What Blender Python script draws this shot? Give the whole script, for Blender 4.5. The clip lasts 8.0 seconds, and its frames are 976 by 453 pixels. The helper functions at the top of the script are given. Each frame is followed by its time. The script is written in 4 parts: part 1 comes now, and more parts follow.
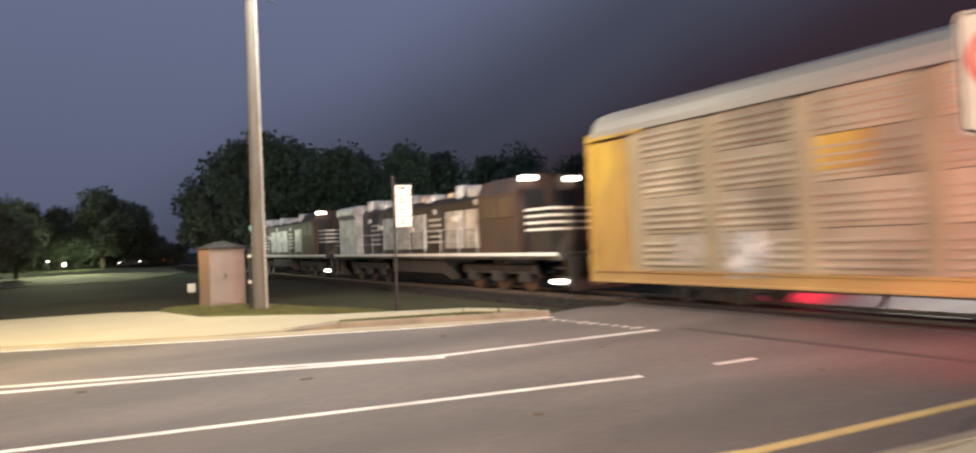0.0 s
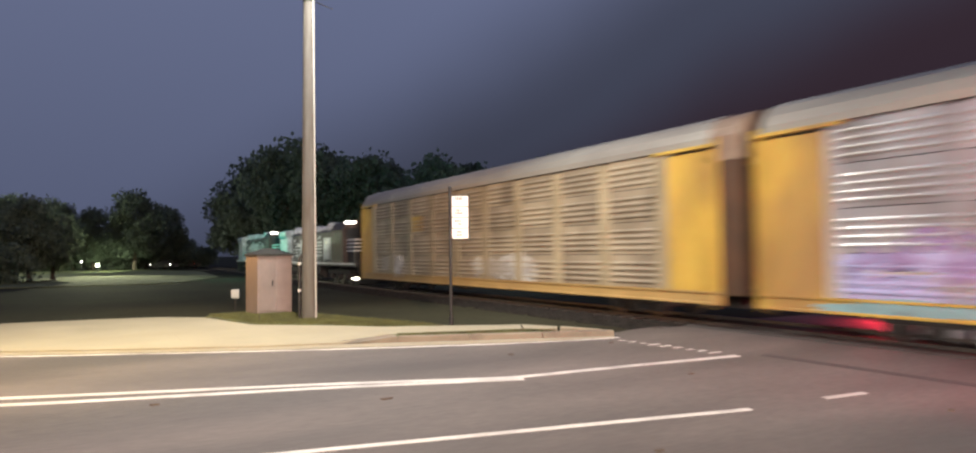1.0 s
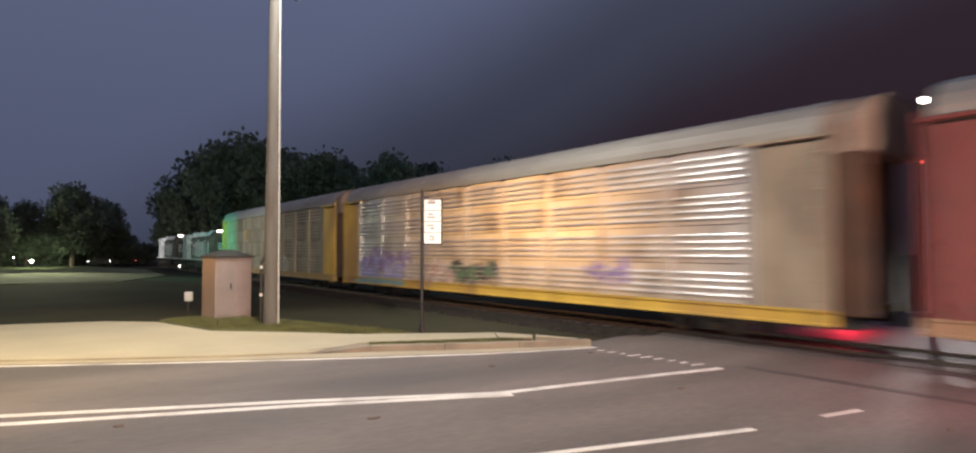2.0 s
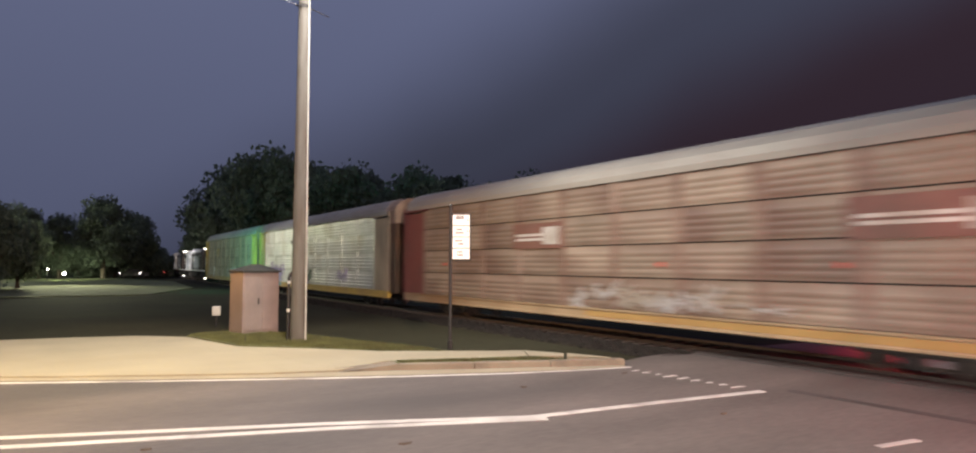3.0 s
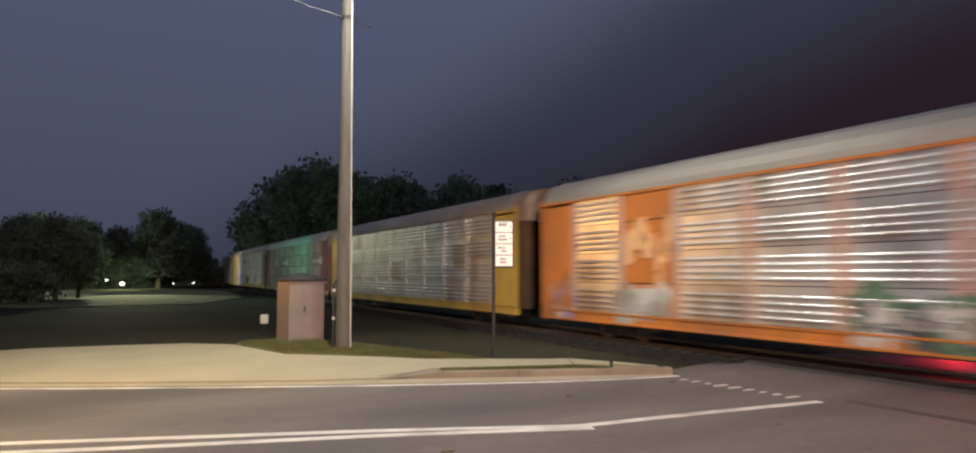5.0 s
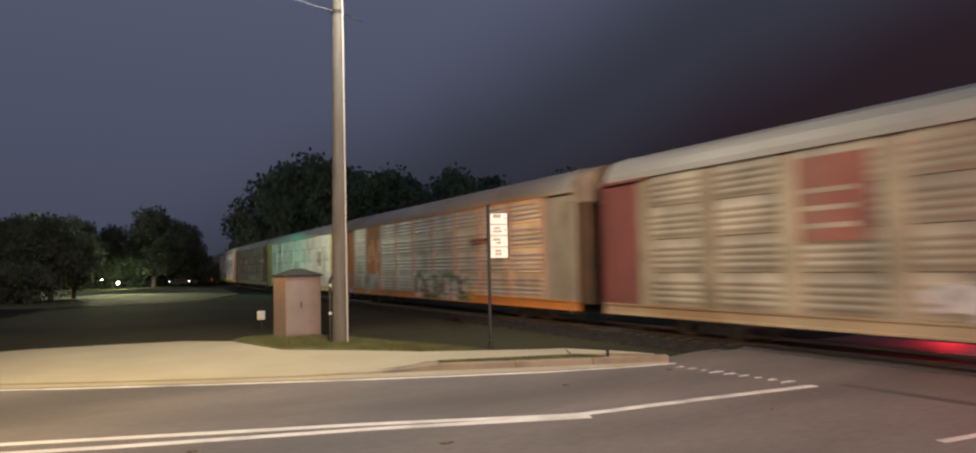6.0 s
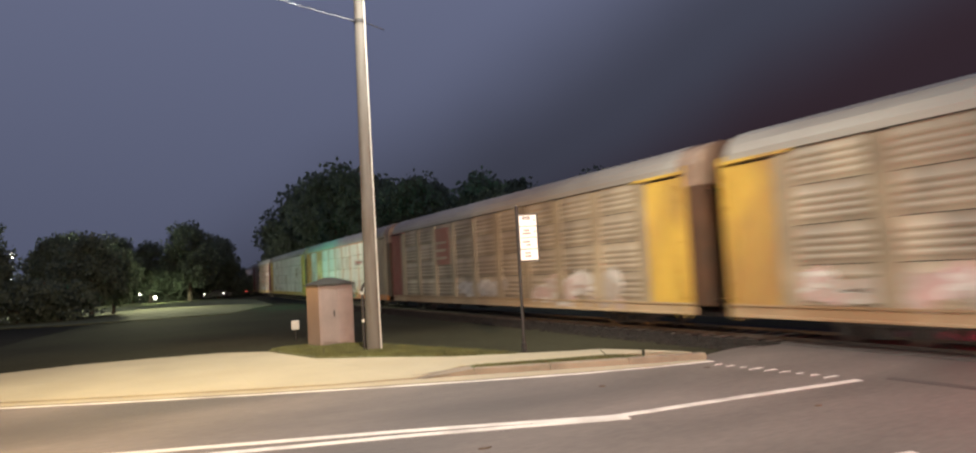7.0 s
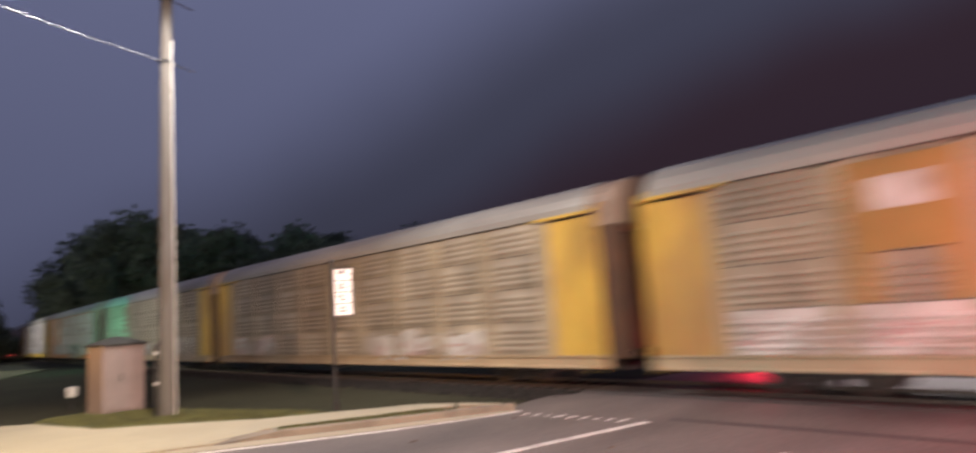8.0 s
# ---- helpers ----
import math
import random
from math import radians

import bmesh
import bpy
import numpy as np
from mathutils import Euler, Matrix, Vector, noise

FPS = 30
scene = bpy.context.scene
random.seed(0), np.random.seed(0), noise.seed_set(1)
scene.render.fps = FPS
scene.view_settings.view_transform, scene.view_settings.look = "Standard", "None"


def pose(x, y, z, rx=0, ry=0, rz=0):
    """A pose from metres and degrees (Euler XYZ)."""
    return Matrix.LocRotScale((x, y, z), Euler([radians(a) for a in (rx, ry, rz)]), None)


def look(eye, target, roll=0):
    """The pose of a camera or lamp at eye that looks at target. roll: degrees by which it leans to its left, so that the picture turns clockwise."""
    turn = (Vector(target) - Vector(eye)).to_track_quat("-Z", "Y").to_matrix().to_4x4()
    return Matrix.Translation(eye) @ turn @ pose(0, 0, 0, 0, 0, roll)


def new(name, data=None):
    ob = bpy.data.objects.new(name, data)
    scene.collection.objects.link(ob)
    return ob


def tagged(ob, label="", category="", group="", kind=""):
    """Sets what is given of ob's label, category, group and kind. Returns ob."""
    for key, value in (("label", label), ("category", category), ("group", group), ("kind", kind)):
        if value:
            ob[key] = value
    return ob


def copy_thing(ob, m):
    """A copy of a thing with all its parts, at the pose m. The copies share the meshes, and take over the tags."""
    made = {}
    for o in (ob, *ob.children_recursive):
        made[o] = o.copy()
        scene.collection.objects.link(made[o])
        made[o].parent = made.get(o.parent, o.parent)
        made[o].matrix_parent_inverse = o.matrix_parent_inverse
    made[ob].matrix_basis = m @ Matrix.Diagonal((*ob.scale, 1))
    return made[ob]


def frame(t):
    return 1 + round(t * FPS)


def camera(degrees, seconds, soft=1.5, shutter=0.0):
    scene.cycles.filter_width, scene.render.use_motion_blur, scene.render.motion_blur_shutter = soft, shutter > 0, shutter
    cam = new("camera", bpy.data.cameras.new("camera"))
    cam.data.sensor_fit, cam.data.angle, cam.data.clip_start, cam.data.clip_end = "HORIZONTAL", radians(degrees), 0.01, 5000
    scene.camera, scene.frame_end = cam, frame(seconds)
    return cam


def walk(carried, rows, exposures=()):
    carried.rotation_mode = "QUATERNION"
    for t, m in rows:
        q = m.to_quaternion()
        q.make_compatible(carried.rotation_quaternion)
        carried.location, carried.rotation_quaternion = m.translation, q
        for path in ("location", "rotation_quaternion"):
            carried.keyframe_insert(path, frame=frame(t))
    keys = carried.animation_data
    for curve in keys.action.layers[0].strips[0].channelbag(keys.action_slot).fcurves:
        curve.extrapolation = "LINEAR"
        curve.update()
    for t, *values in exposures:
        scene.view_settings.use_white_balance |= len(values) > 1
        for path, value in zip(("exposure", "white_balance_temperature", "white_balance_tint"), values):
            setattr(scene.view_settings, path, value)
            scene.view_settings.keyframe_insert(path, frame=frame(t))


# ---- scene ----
cam = camera(71.7, 8.0, 2.1, 0.75)
PATH = [
    (0, (-0.233, -0.356, 2.049), (0.78, 1.368, 2.089), -2.3),
    (0.5, (-0.563, 0.144, 2.117), (0.383, 1.905, 2.162), -0.9),
    (1, (-0.876, 0.657, 2.143), (0.081, 2.411, 2.219), -0.7),
    (1.5, (-1.199, 1.077, 2.224), (-0.101, 2.749, 2.281), -0.1),
    (3, (-1.164, 1.727, 2.405), (-0.143, 3.443, 2.517), 0.2),
    (3.5, (-1.099, 1.789, 2.384), (-0.084, 3.51, 2.475), -0.2),
    (4, (-1.2, 1.74, 2.386), (-0.181, 3.459, 2.464), 0.1),
    (4.5, (-1.095, 1.861, 2.388), (-0.101, 3.593, 2.489), -0.9),
    (5, (-1.071, 1.841, 2.357), (-0.164, 3.618, 2.495), -0.1),
    (6.5, (-1.072, 1.796, 2.359), (-0.162, 3.574, 2.461), -2.1),
    (7, (-1.077, 1.869, 2.361), (-0.231, 3.677, 2.487), -3.2),
    (7.5, (-1.136, 1.789, 2.325), (-0.104, 3.494, 2.495), -4.9),
    (8, (-1.063, 1.701, 2.314), (0.227, 3.208, 2.571), -3.8),
]
walk(cam, [(t, look(eye, target, roll)) for t, eye, target, roll in PATH],
     exposures=[(0, 0.72, 6900, 10), (0.5, 0.72, 6750, 10), (1.0, 0.64, 6600, 11), (1.5, 0.34, 6600, 11), (3.0, 0.46, 6700, 15), (3.5, 0.54, 6750, 11), (4.0, 0.36, 6800, 12),
                (4.5, -0.01, 6950, 14), (5.0, -0.06, 6700, 11), (6.5, 0.08, 7300, 12), (7.0, 0.52, 7000, 12), (7.5, 0.5, 6750, 12), (8.0, 0.4, 6700, 21)])

# ---- world, lamps ----
world = bpy.data.worlds.new("night_sky")
scene.world = world
world.use_nodes = True
wn, wl = world.node_tree.nodes, world.node_tree.links
wn.clear()
w_out = wn.new("ShaderNodeOutputWorld")
w_bg = wn.new("ShaderNodeBackground")
w_tc = wn.new("ShaderNodeTexCoord")
w_dot = wn.new("ShaderNodeVectorMath")
w_dot.operation = "DOT_PRODUCT"
w_dot.inputs[1].default_value = (-0.55, 0.05, 0.83)
w_ramp = wn.new("ShaderNodeValToRGB")
w_ramp.color_ramp.interpolation = "EASE"
w_ramp.color_ramp.elements[0].position = 0.30
w_ramp.color_ramp.elements[0].color = (0.020, 0.013, 0.019, 1)
w_ramp.color_ramp.elements[1].position = 0.68
w_ramp.color_ramp.elements[1].color = (0.068, 0.081, 0.137, 1)
w_mid = w_ramp.color_ramp.elements.new(0.45)
w_mid.color = (0.030, 0.034, 0.054, 1)
w_noise = wn.new("ShaderNodeTexNoise")
w_noise.inputs["Scale"].default_value = 2.2
w_noise.inputs["Detail"].default_value = 3
w_add = wn.new("ShaderNodeMath")
w_add.operation = "MULTIPLY_ADD"
w_add.inputs[1].default_value = 0.1
w_shift = wn.new("ShaderNodeMath")
w_shift.operation = "ADD"
w_shift.inputs[1].default_value = 0.5
wl.new(w_tc.outputs["Generated"], w_dot.inputs[0])
wl.new(w_tc.outputs["Generated"], w_noise.inputs["Vector"])
wl.new(w_noise.outputs["Fac"], w_add.inputs[0])
wl.new(w_dot.outputs["Value"], w_add.inputs[2])
wl.new(w_add.outputs[0], w_shift.inputs[0])
wl.new(w_shift.outputs[0], w_ramp.inputs[0])
wl.new(w_ramp.outputs[0], w_bg.inputs[0])
# low cloud lit by the town: three times as bright overhead as at the horizon
w_sep = wn.new("ShaderNodeSeparateXYZ")
w_high = wn.new("ShaderNodeMapRange")
w_high.inputs["From Min"].default_value, w_high.inputs["From Max"].default_value = 0.0, 1.0
w_high.inputs["To Min"].default_value, w_high.inputs["To Max"].default_value = 0.82, 1.9
wl.new(w_tc.outputs["Generated"], w_sep.inputs[0])
wl.new(w_sep.outputs["Z"], w_high.inputs["Value"])
wl.new(w_high.outputs[0], w_bg.inputs[1])
wl.new(w_bg.outputs[0], w_out.inputs[0])


def lamp(name, place, watts, color, size=0.25, target=None, cone=150, blend=0.6):
    data = bpy.data.lights.new(name, "SPOT" if target else "POINT")
    data.energy, data.color, data.shadow_soft_size = watts, color, size
    ob = new(name, data)
    if target:
        data.spot_size, data.spot_blend = radians(cone), blend
        ob.matrix_basis = look(place, target)
    else:
        ob.matrix_basis = pose(*place)
    return ob


lamp("pole_street_light", (4.3, 20.2, 13.8), 8800, (0.96, 0.96, 0.88), 0.3, (3.8, 16.8, 0), 128, 0.85)
lamp("sodium_street_light", (-3.8, 15.2, 9.2), 3700, (1.0, 0.72, 0.26), 0.3, (-5.5, 20.0, 0), 130, 0.8)
lamp("distant_sodium_light", (-11.6, 45.5, 5.4), 6000, (1.0, 0.48, 0.11), 0.8, (12.8, 20.5, 4.0), 40, 0.9)
lamp("near_street_light", (-2.0, -13.0, 14.0), 48000, (1.0, 0.77, 0.6), 0.3, (-0.8, 18.0, 2.5), 69, 1.0)
# unseen low lamp, added to brighten the train's side more than the road
lamp("train_side_fill_light", (3.5, -10.0, 1.0), 13500, (1.0, 0.92, 0.8), 0.25, (13.4, 12.5, 3.6), 56, 1.0)
lamp("crossing_flasher_light", (11.0, 0.6, 2.9), 1400, (1.0, 0.06, 0.07), 0.15, (12.6, 8.0, 1.6), 110, 0.8)
lamp("far_flasher_light", (18.4, 12.4, 0.6), 130, (1.0, 0.03, 0.06), 0.1)
lamp("far_headlight", (30.0, 8.6, 0.8), 2500, (1.0, 0.95, 0.88), 0.1, (12.0, 7.9, 0.1), 26, 0.7)
lamp("far_side_street_light", (30.7, 15.7, 8.5), 9000, (1.0, 0.93, 0.9), 0.25, (18.5, 1.5, 0), 60, 0.7)
# added lamp without a seen source, whitens locomotives and silver wagons
lamp("track_fill_light", (2.5, 50.0, 7.0), 1200, (0.95, 0.98, 1.0), 0.2, (11.0, 56.0, 2.8), 80, 0.9)
lamp("far_trackside_light", (5.5, 104.0, 4.5), 2600, (1.0, 0.98, 0.92), 0.2, (11.7, 110.0, 2.9), 74, 0.9)
# added lamp, kept out of sight beyond the train to lift the dark trees
lamp("tree_fill_beyond_train", (46.0, 78.0, 4.5), 2500, (0.85, 1.0, 0.9), 0.2)
lamp("green_signal_light", (3.0, 58.0, 3.2), 4200, (0.05, 0.9, 0.6), 0.15, (11.2, 66.5, 2.8), 78, 0.9)
lamp("lawn_light", (-3.0, 94.0, 8.0), 10500, (0.95, 1.0, 0.62), 0.15, (-2.2, 80.0, 0.0), 66, 0.8)
lamp("lawn_tree_light", (-3.4, 108.5, 4.0), 8000, (0.85, 1.0, 0.65), 0.15, (-3.0, 117.0, -1.0), 75, 0.8)
lamp("yard_light", (-20.5, 109.0, 6.4), 7000, (0.9, 1.0, 0.7), 0.15)


# ---- materials ----
def material(name, color, rough=0.7, metal=0.0, vary=0.25, scale=3.0, fine=40.0, bump=0.15, stain=None, stain_at=0.6, stretch=(1, 1, 1), spec=0.5, random_tone=0.0):
    m = bpy.data.materials.new(name)
    m.use_nodes = True
    n, l = m.node_tree.nodes, m.node_tree.links
    b = n["Principled BSDF"]
    tc = n.new("ShaderNodeTexCoord")
    mp = n.new("ShaderNodeMapping")
    mp.inputs["Scale"].default_value = stretch
    l.new(tc.outputs["Object"], mp.inputs[0])
    place = mp.outputs[0]
    if random_tone:
        info = n.new("ShaderNodeObjectInfo")
        shift = n.new("ShaderNodeVectorMath")
        shift.operation = "MULTIPLY_ADD"
        l.new(info.outputs["Random"], shift.inputs[0])
        shift.inputs[1].default_value = (37, 53, 71)
        l.new(mp.outputs[0], shift.inputs[2])
        place = shift.outputs[0]
    big = n.new("ShaderNodeTexNoise")
    big.inputs["Scale"].default_value, big.inputs["Detail"].default_value = scale, 6
    small = n.new("ShaderNodeTexNoise")
    small.inputs["Scale"].default_value, small.inputs["Detail"].default_value = fine, 4
    l.new(place, big.inputs["Vector"])
    l.new(place, small.inputs["Vector"])
    mid = n.new("ShaderNodeMath")
    mid.operation = "MULTIPLY_ADD"
    mid.inputs[1].default_value = 0.4
    l.new(small.outputs["Fac"], mid.inputs[0])
    l.new(big.outputs["Fac"], mid.inputs[2])
    ramp = n.new("ShaderNodeValToRGB")
    lo = tuple(c * (1 - vary) for c in color)
    hi = tuple(min(1, c * (1 + vary)) for c in color)
    ramp.color_ramp.elements[0].position, ramp.color_ramp.elements[0].color = 0.45, (*lo, 1)
    ramp.color_ramp.elements[1].position, ramp.color_ramp.elements[1].color = 0.95, (*hi, 1)
    l.new(mid.outputs[0], ramp.inputs[0])
    col = ramp.outputs[0]
    if stain:
        spot = n.new("ShaderNodeTexNoise")
        spot.inputs["Scale"].default_value, spot.inputs["Detail"].default_value = scale * 0.45, 8
        l.new(place, spot.inputs["Vector"])
        sr = n.new("ShaderNodeValToRGB")
        sr.color_ramp.elements[0].position, sr.color_ramp.elements[1].position = stain_at - 0.08, stain_at + 0.1
        l.new(spot.outputs["Fac"], sr.inputs[0])
        mix = n.new("ShaderNodeMix")
        mix.data_type = "RGBA"
        mix.inputs["B"].default_value = (*stain, 1)
        l.new(sr.outputs[0], mix.inputs["Factor"])
        l.new(col, mix.inputs["A"])
        col = mix.outputs["Result"]
    if random_tone:
        rng = n.new("ShaderNodeMapRange")
        rng.inputs["To Min"].default_value, rng.inputs["To Max"].default_value = 1 - random_tone, 1 + random_tone
        l.new(info.outputs["Random"], rng.inputs["Value"])
        hsv = n.new("ShaderNodeHueSaturation")
        l.new(rng.outputs[0], hsv.inputs["Value"])
        l.new(col, hsv.inputs["Color"])
        col = hsv.outputs[0]
    l.new(col, b.inputs["Base Color"])
    rr = n.new("ShaderNodeMapRange")
    rr.inputs["To Min"].default_value, rr.inputs["To Max"].default_value = max(0.05, rough - 0.12), min(1, rough + 0.12)
    l.new(big.outputs["Fac"], rr.inputs["Value"])
    l.new(rr.outputs[0], b.inputs["Roughness"])
    b.inputs["Metallic"].default_value = metal
    b.inputs["Specular IOR Level"].default_value = spec
    bp = n.new("ShaderNodeBump")
    bp.inputs["Strength"].default_value, bp.inputs["Distance"].default_value = bump, 0.02
    l.new(small.outputs["Fac"], bp.inputs["Height"])
    l.new(bp.outputs[0], b.inputs["Normal"])
    return m


def glow(name, color, strength):
    m = bpy.data.materials.new(name)
    m.use_nodes = True
    b = m.node_tree.nodes["Principled BSDF"]
    b.inputs["Base Color"].default_value = (*color, 1)
    b.inputs["Emission Color"].default_value = (*color, 1)
    b.inputs["Emission Strength"].default_value = strength
    return m


ASPHALT = material("asphalt", (0.1, 0.083, 0.076), 0.8, 0, 0.4, 0.5, 11, 0.4, (0.052, 0.044, 0.041), 0.55, (0.35, 1, 1))
PATCH = material("asphalt_patch", (0.055, 0.047, 0.044), 0.82, 0, 0.3, 0.8, 60, 0.4)
LINE_WHITE = material("road_paint_white", (0.52, 0.5, 0.47), 0.65, 0, 0.2, 2.0, 30, 0.2, (0.27, 0.25, 0.235), 0.6)
LINE_YELLOW = material("road_paint_yellow", (0.44, 0.32, 0.13), 0.6, 0, 0.2, 2.0, 50, 0.2, (0.35, 0.26, 0.1), 0.64)
CONCRETE = material("concrete", (0.275, 0.243, 0.17), 0.85, 0, 0.14, 0.5, 45, 0.2, (0.25, 0.215, 0.145), 0.58)
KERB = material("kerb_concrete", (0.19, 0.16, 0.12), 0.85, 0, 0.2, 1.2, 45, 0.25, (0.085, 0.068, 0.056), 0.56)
GRASS = material("grass", (0.085, 0.09, 0.032), 0.9, 0, 0.45, 1.5, 30, 0.6)
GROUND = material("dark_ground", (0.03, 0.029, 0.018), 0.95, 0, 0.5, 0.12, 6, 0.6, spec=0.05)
BALLAST = material("ballast", (0.024, 0.022, 0.02), 0.95, 0, 0.5, 3, 25, 1.0, spec=0.05)
WOODPOLE = material("pole_wood", (0.105, 0.098, 0.088), 0.8, 0, 0.2, 2.0, 25, 0.4, (0.085, 0.072, 0.06), 0.56, (6, 6, 0.6))
BLACKSTEEL = material("black_steel", (0.025, 0.024, 0.024), 0.55, 0.3, 0.3, 4, 40, 0.2)
SIGNWHITE = material("sign_white", (0.93, 0.91, 0.87), 0.5, 0, 0.04, 2, 30, 0.05)
# white made darker: weaker light on the traffic sign is in the colour
DIMSIGN = material("dim_sign_white", (0.42, 0.37, 0.34), 0.6, 0, 0.12, 4, 30, 0.05)
SIGNBAR = material("sign_print", (0.09, 0.09, 0.1), 0.6, 0, 0.1, 2, 30, 0.05)
CABINET = material("cabinet_metal", (0.245, 0.2, 0.19), 0.5, 0.2, 0.14, 1.5, 25, 0.1, (0.19, 0.155, 0.15), 0.56)
CABROOF = material("cabinet_roof", (0.026, 0.026, 0.022), 0.7, 0, 0.2, 2, 25, 0.1)
GREYBOX = material("grey_plastic", (0.45, 0.45, 0.43), 0.6, 0, 0.1, 3, 30, 0.1)
def leafy(name, color):
    """Leaves: half of the light goes through them."""
    m = material(name, color, 0.7, 0, 0.5, 0.8, 5, 0.1)
    n, l = m.node_tree.nodes, m.node_tree.links
    b = n["Principled BSDF"]
    thin = n.new("ShaderNodeBsdfTranslucent")
    l.new(b.inputs["Base Color"].links[0].from_socket, thin.inputs["Color"])
    mix = n.new("ShaderNodeMixShader")
    mix.inputs[0].default_value = 0.45
    l.new(b.outputs[0], mix.inputs[1])
    l.new(thin.outputs[0], mix.inputs[2])
    l.new(mix.outputs[0], n["Material Output"].inputs["Surface"])
    return m


BARK = material("bark", (0.08, 0.06, 0.045), 0.9, 0, 0.3, 4, 25, 0.8)
LEAF = leafy("leaves", (0.115, 0.145, 0.1))
RAILSTEEL = material("rail_steel", (0.1, 0.08, 0.07), 0.6, 0.5, 0.2, 2, 30, 0.1)
SLEEPER = material("sleeper_wood", (0.06, 0.048, 0.04), 0.9, 0, 0.3, 4, 30, 0.6, random_tone=0.25)
WIRE = material("wire", (0.32, 0.32, 0.34), 0.4, 0.5, 0.1, 4, 30, 0.0)

SILVER = material("galvanised_steel", (0.6, 0.595, 0.595), 0.36, 0.74, 0.2, 1.2, 18, 0.08, (0.38, 0.33, 0.29), 0.6, (1, 0.8, 0.5), random_tone=0.1)
TAN = material("weathered_tan_paint", (0.225, 0.188, 0.138), 0.58, 0.05, 0.32, 1.0, 12, 0.15, (0.36, 0.305, 0.22), 0.54, (1, 0.9, 0.5), random_tone=0.09)
BROWN = material("weathered_brown_paint", (0.255, 0.205, 0.16), 0.6, 0.1, 0.28, 0.9, 14, 0.1, (0.15, 0.1, 0.08), 0.55, (1, 0.5, 1), random_tone=0.1)
BROWNPOST = material("brown_post_paint", (0.19, 0.125, 0.1), 0.6, 0.1, 0.25, 0.9, 14, 0.1, (0.28, 0.22, 0.18), 0.58)
TANPOST = material("tan_post_paint", (0.275, 0.23, 0.15), 0.55, 0.1, 0.2, 1.2, 18, 0.1, (0.36, 0.3, 0.2), 0.56, random_tone=0.15)
DULLPOST = material("dull_post_paint", (0.3, 0.25, 0.17), 0.55, 0.1, 0.25, 1.2, 18, 0.1, (0.2, 0.16, 0.11), 0.54, random_tone=0.2)
# yellow and tan rear doors as they look in shade, put into the colour
DOORSHADE = material("shaded_door_brown", (0.065, 0.03, 0.014), 0.65, 0, 0.3, 1.5, 16, 0.1, (0.035, 0.02, 0.011), 0.55)
WORNYELLOW = material("worn_yellow_sill_paint", (0.36, 0.235, 0.085), 0.6, 0, 0.25, 1.2, 16, 0.1, (0.28, 0.17, 0.07), 0.56, (1, 0.5, 1))
ENDCAP = material("dusty_tan_end_sheet", (0.27, 0.2, 0.15), 0.65, 0.1, 0.25, 1.4, 16, 0.1, (0.16, 0.1, 0.07), 0.58)
ROOF = material("galvanised_roof", (0.325, 0.32, 0.285), 0.6, 0.15, 0.18, 0.8, 14, 0.1, (0.22, 0.205, 0.185), 0.58, (1, 0.3, 1))
YELLOW = material("rail_yellow_paint", (0.5, 0.335, 0.06), 0.5, 0, 0.18, 1.2, 16, 0.1, (0.3, 0.18, 0.06), 0.56, (1, 1, 0.4))
ORANGE = material("orange_paint", (0.47, 0.155, 0.03), 0.5, 0, 0.22, 1.2, 16, 0.1, (0.33, 0.12, 0.04), 0.58)
FADED = material("faded_orange_paint", (0.5, 0.3, 0.22), 0.5, 0.1, 0.2, 1.2, 16, 0.1, (0.4, 0.33, 0.29), 0.55)
OXIDE = material("oxide_red_paint", (0.15, 0.04, 0.035), 0.6, 0, 0.2, 1.2, 16, 0.1, (0.11, 0.04, 0.035), 0.6)
LOGOBROWN = material("faded_red_brown_panel", (0.17, 0.085, 0.07), 0.6, 0.05, 0.25, 1.0, 16, 0.1, (0.13, 0.08, 0.065), 0.56)
LOGORED = material("faded_red_panel", (0.24, 0.085, 0.065), 0.6, 0.05, 0.3, 1.0, 16, 0.1, (0.24, 0.15, 0.11), 0.56)
REDLOGO = material("red_paint", (0.45, 0.05, 0.04), 0.5, 0, 0.1, 2, 20, 0.05)
RUST = material("rusty_tan_paint", (0.21, 0.15, 0.12), 0.7, 0, 0.25, 1.5, 16, 0.1, (0.16, 0.1, 0.08), 0.56)
SILLTAN = material("weathered_sill_paint", (0.34, 0.255, 0.155), 0.6, 0, 0.25, 1.2, 16, 0.1, (0.24, 0.15, 0.08), 0.58, (1, 0.5, 1))
GOLD = material("gold_orange_paint", (0.29, 0.175, 0.055), 0.5, 0, 0.15, 1.2, 16, 0.1, (0.4, 0.22, 0.08), 0.62)
UNDER = material("underframe_grime", (0.035, 0.03, 0.028), 0.85, 0.1, 0.4, 3, 20, 0.4)
WHEEL = material("wheel_steel", (0.12, 0.09, 0.08), 0.5, 0.7, 0.3, 3, 20, 0.2)
LOCO = material("locomotive_black", (0.022, 0.021, 0.021), 0.55, 0.1, 0.3, 1.5, 20, 0.1, (0.1, 0.09, 0.085), 0.58)
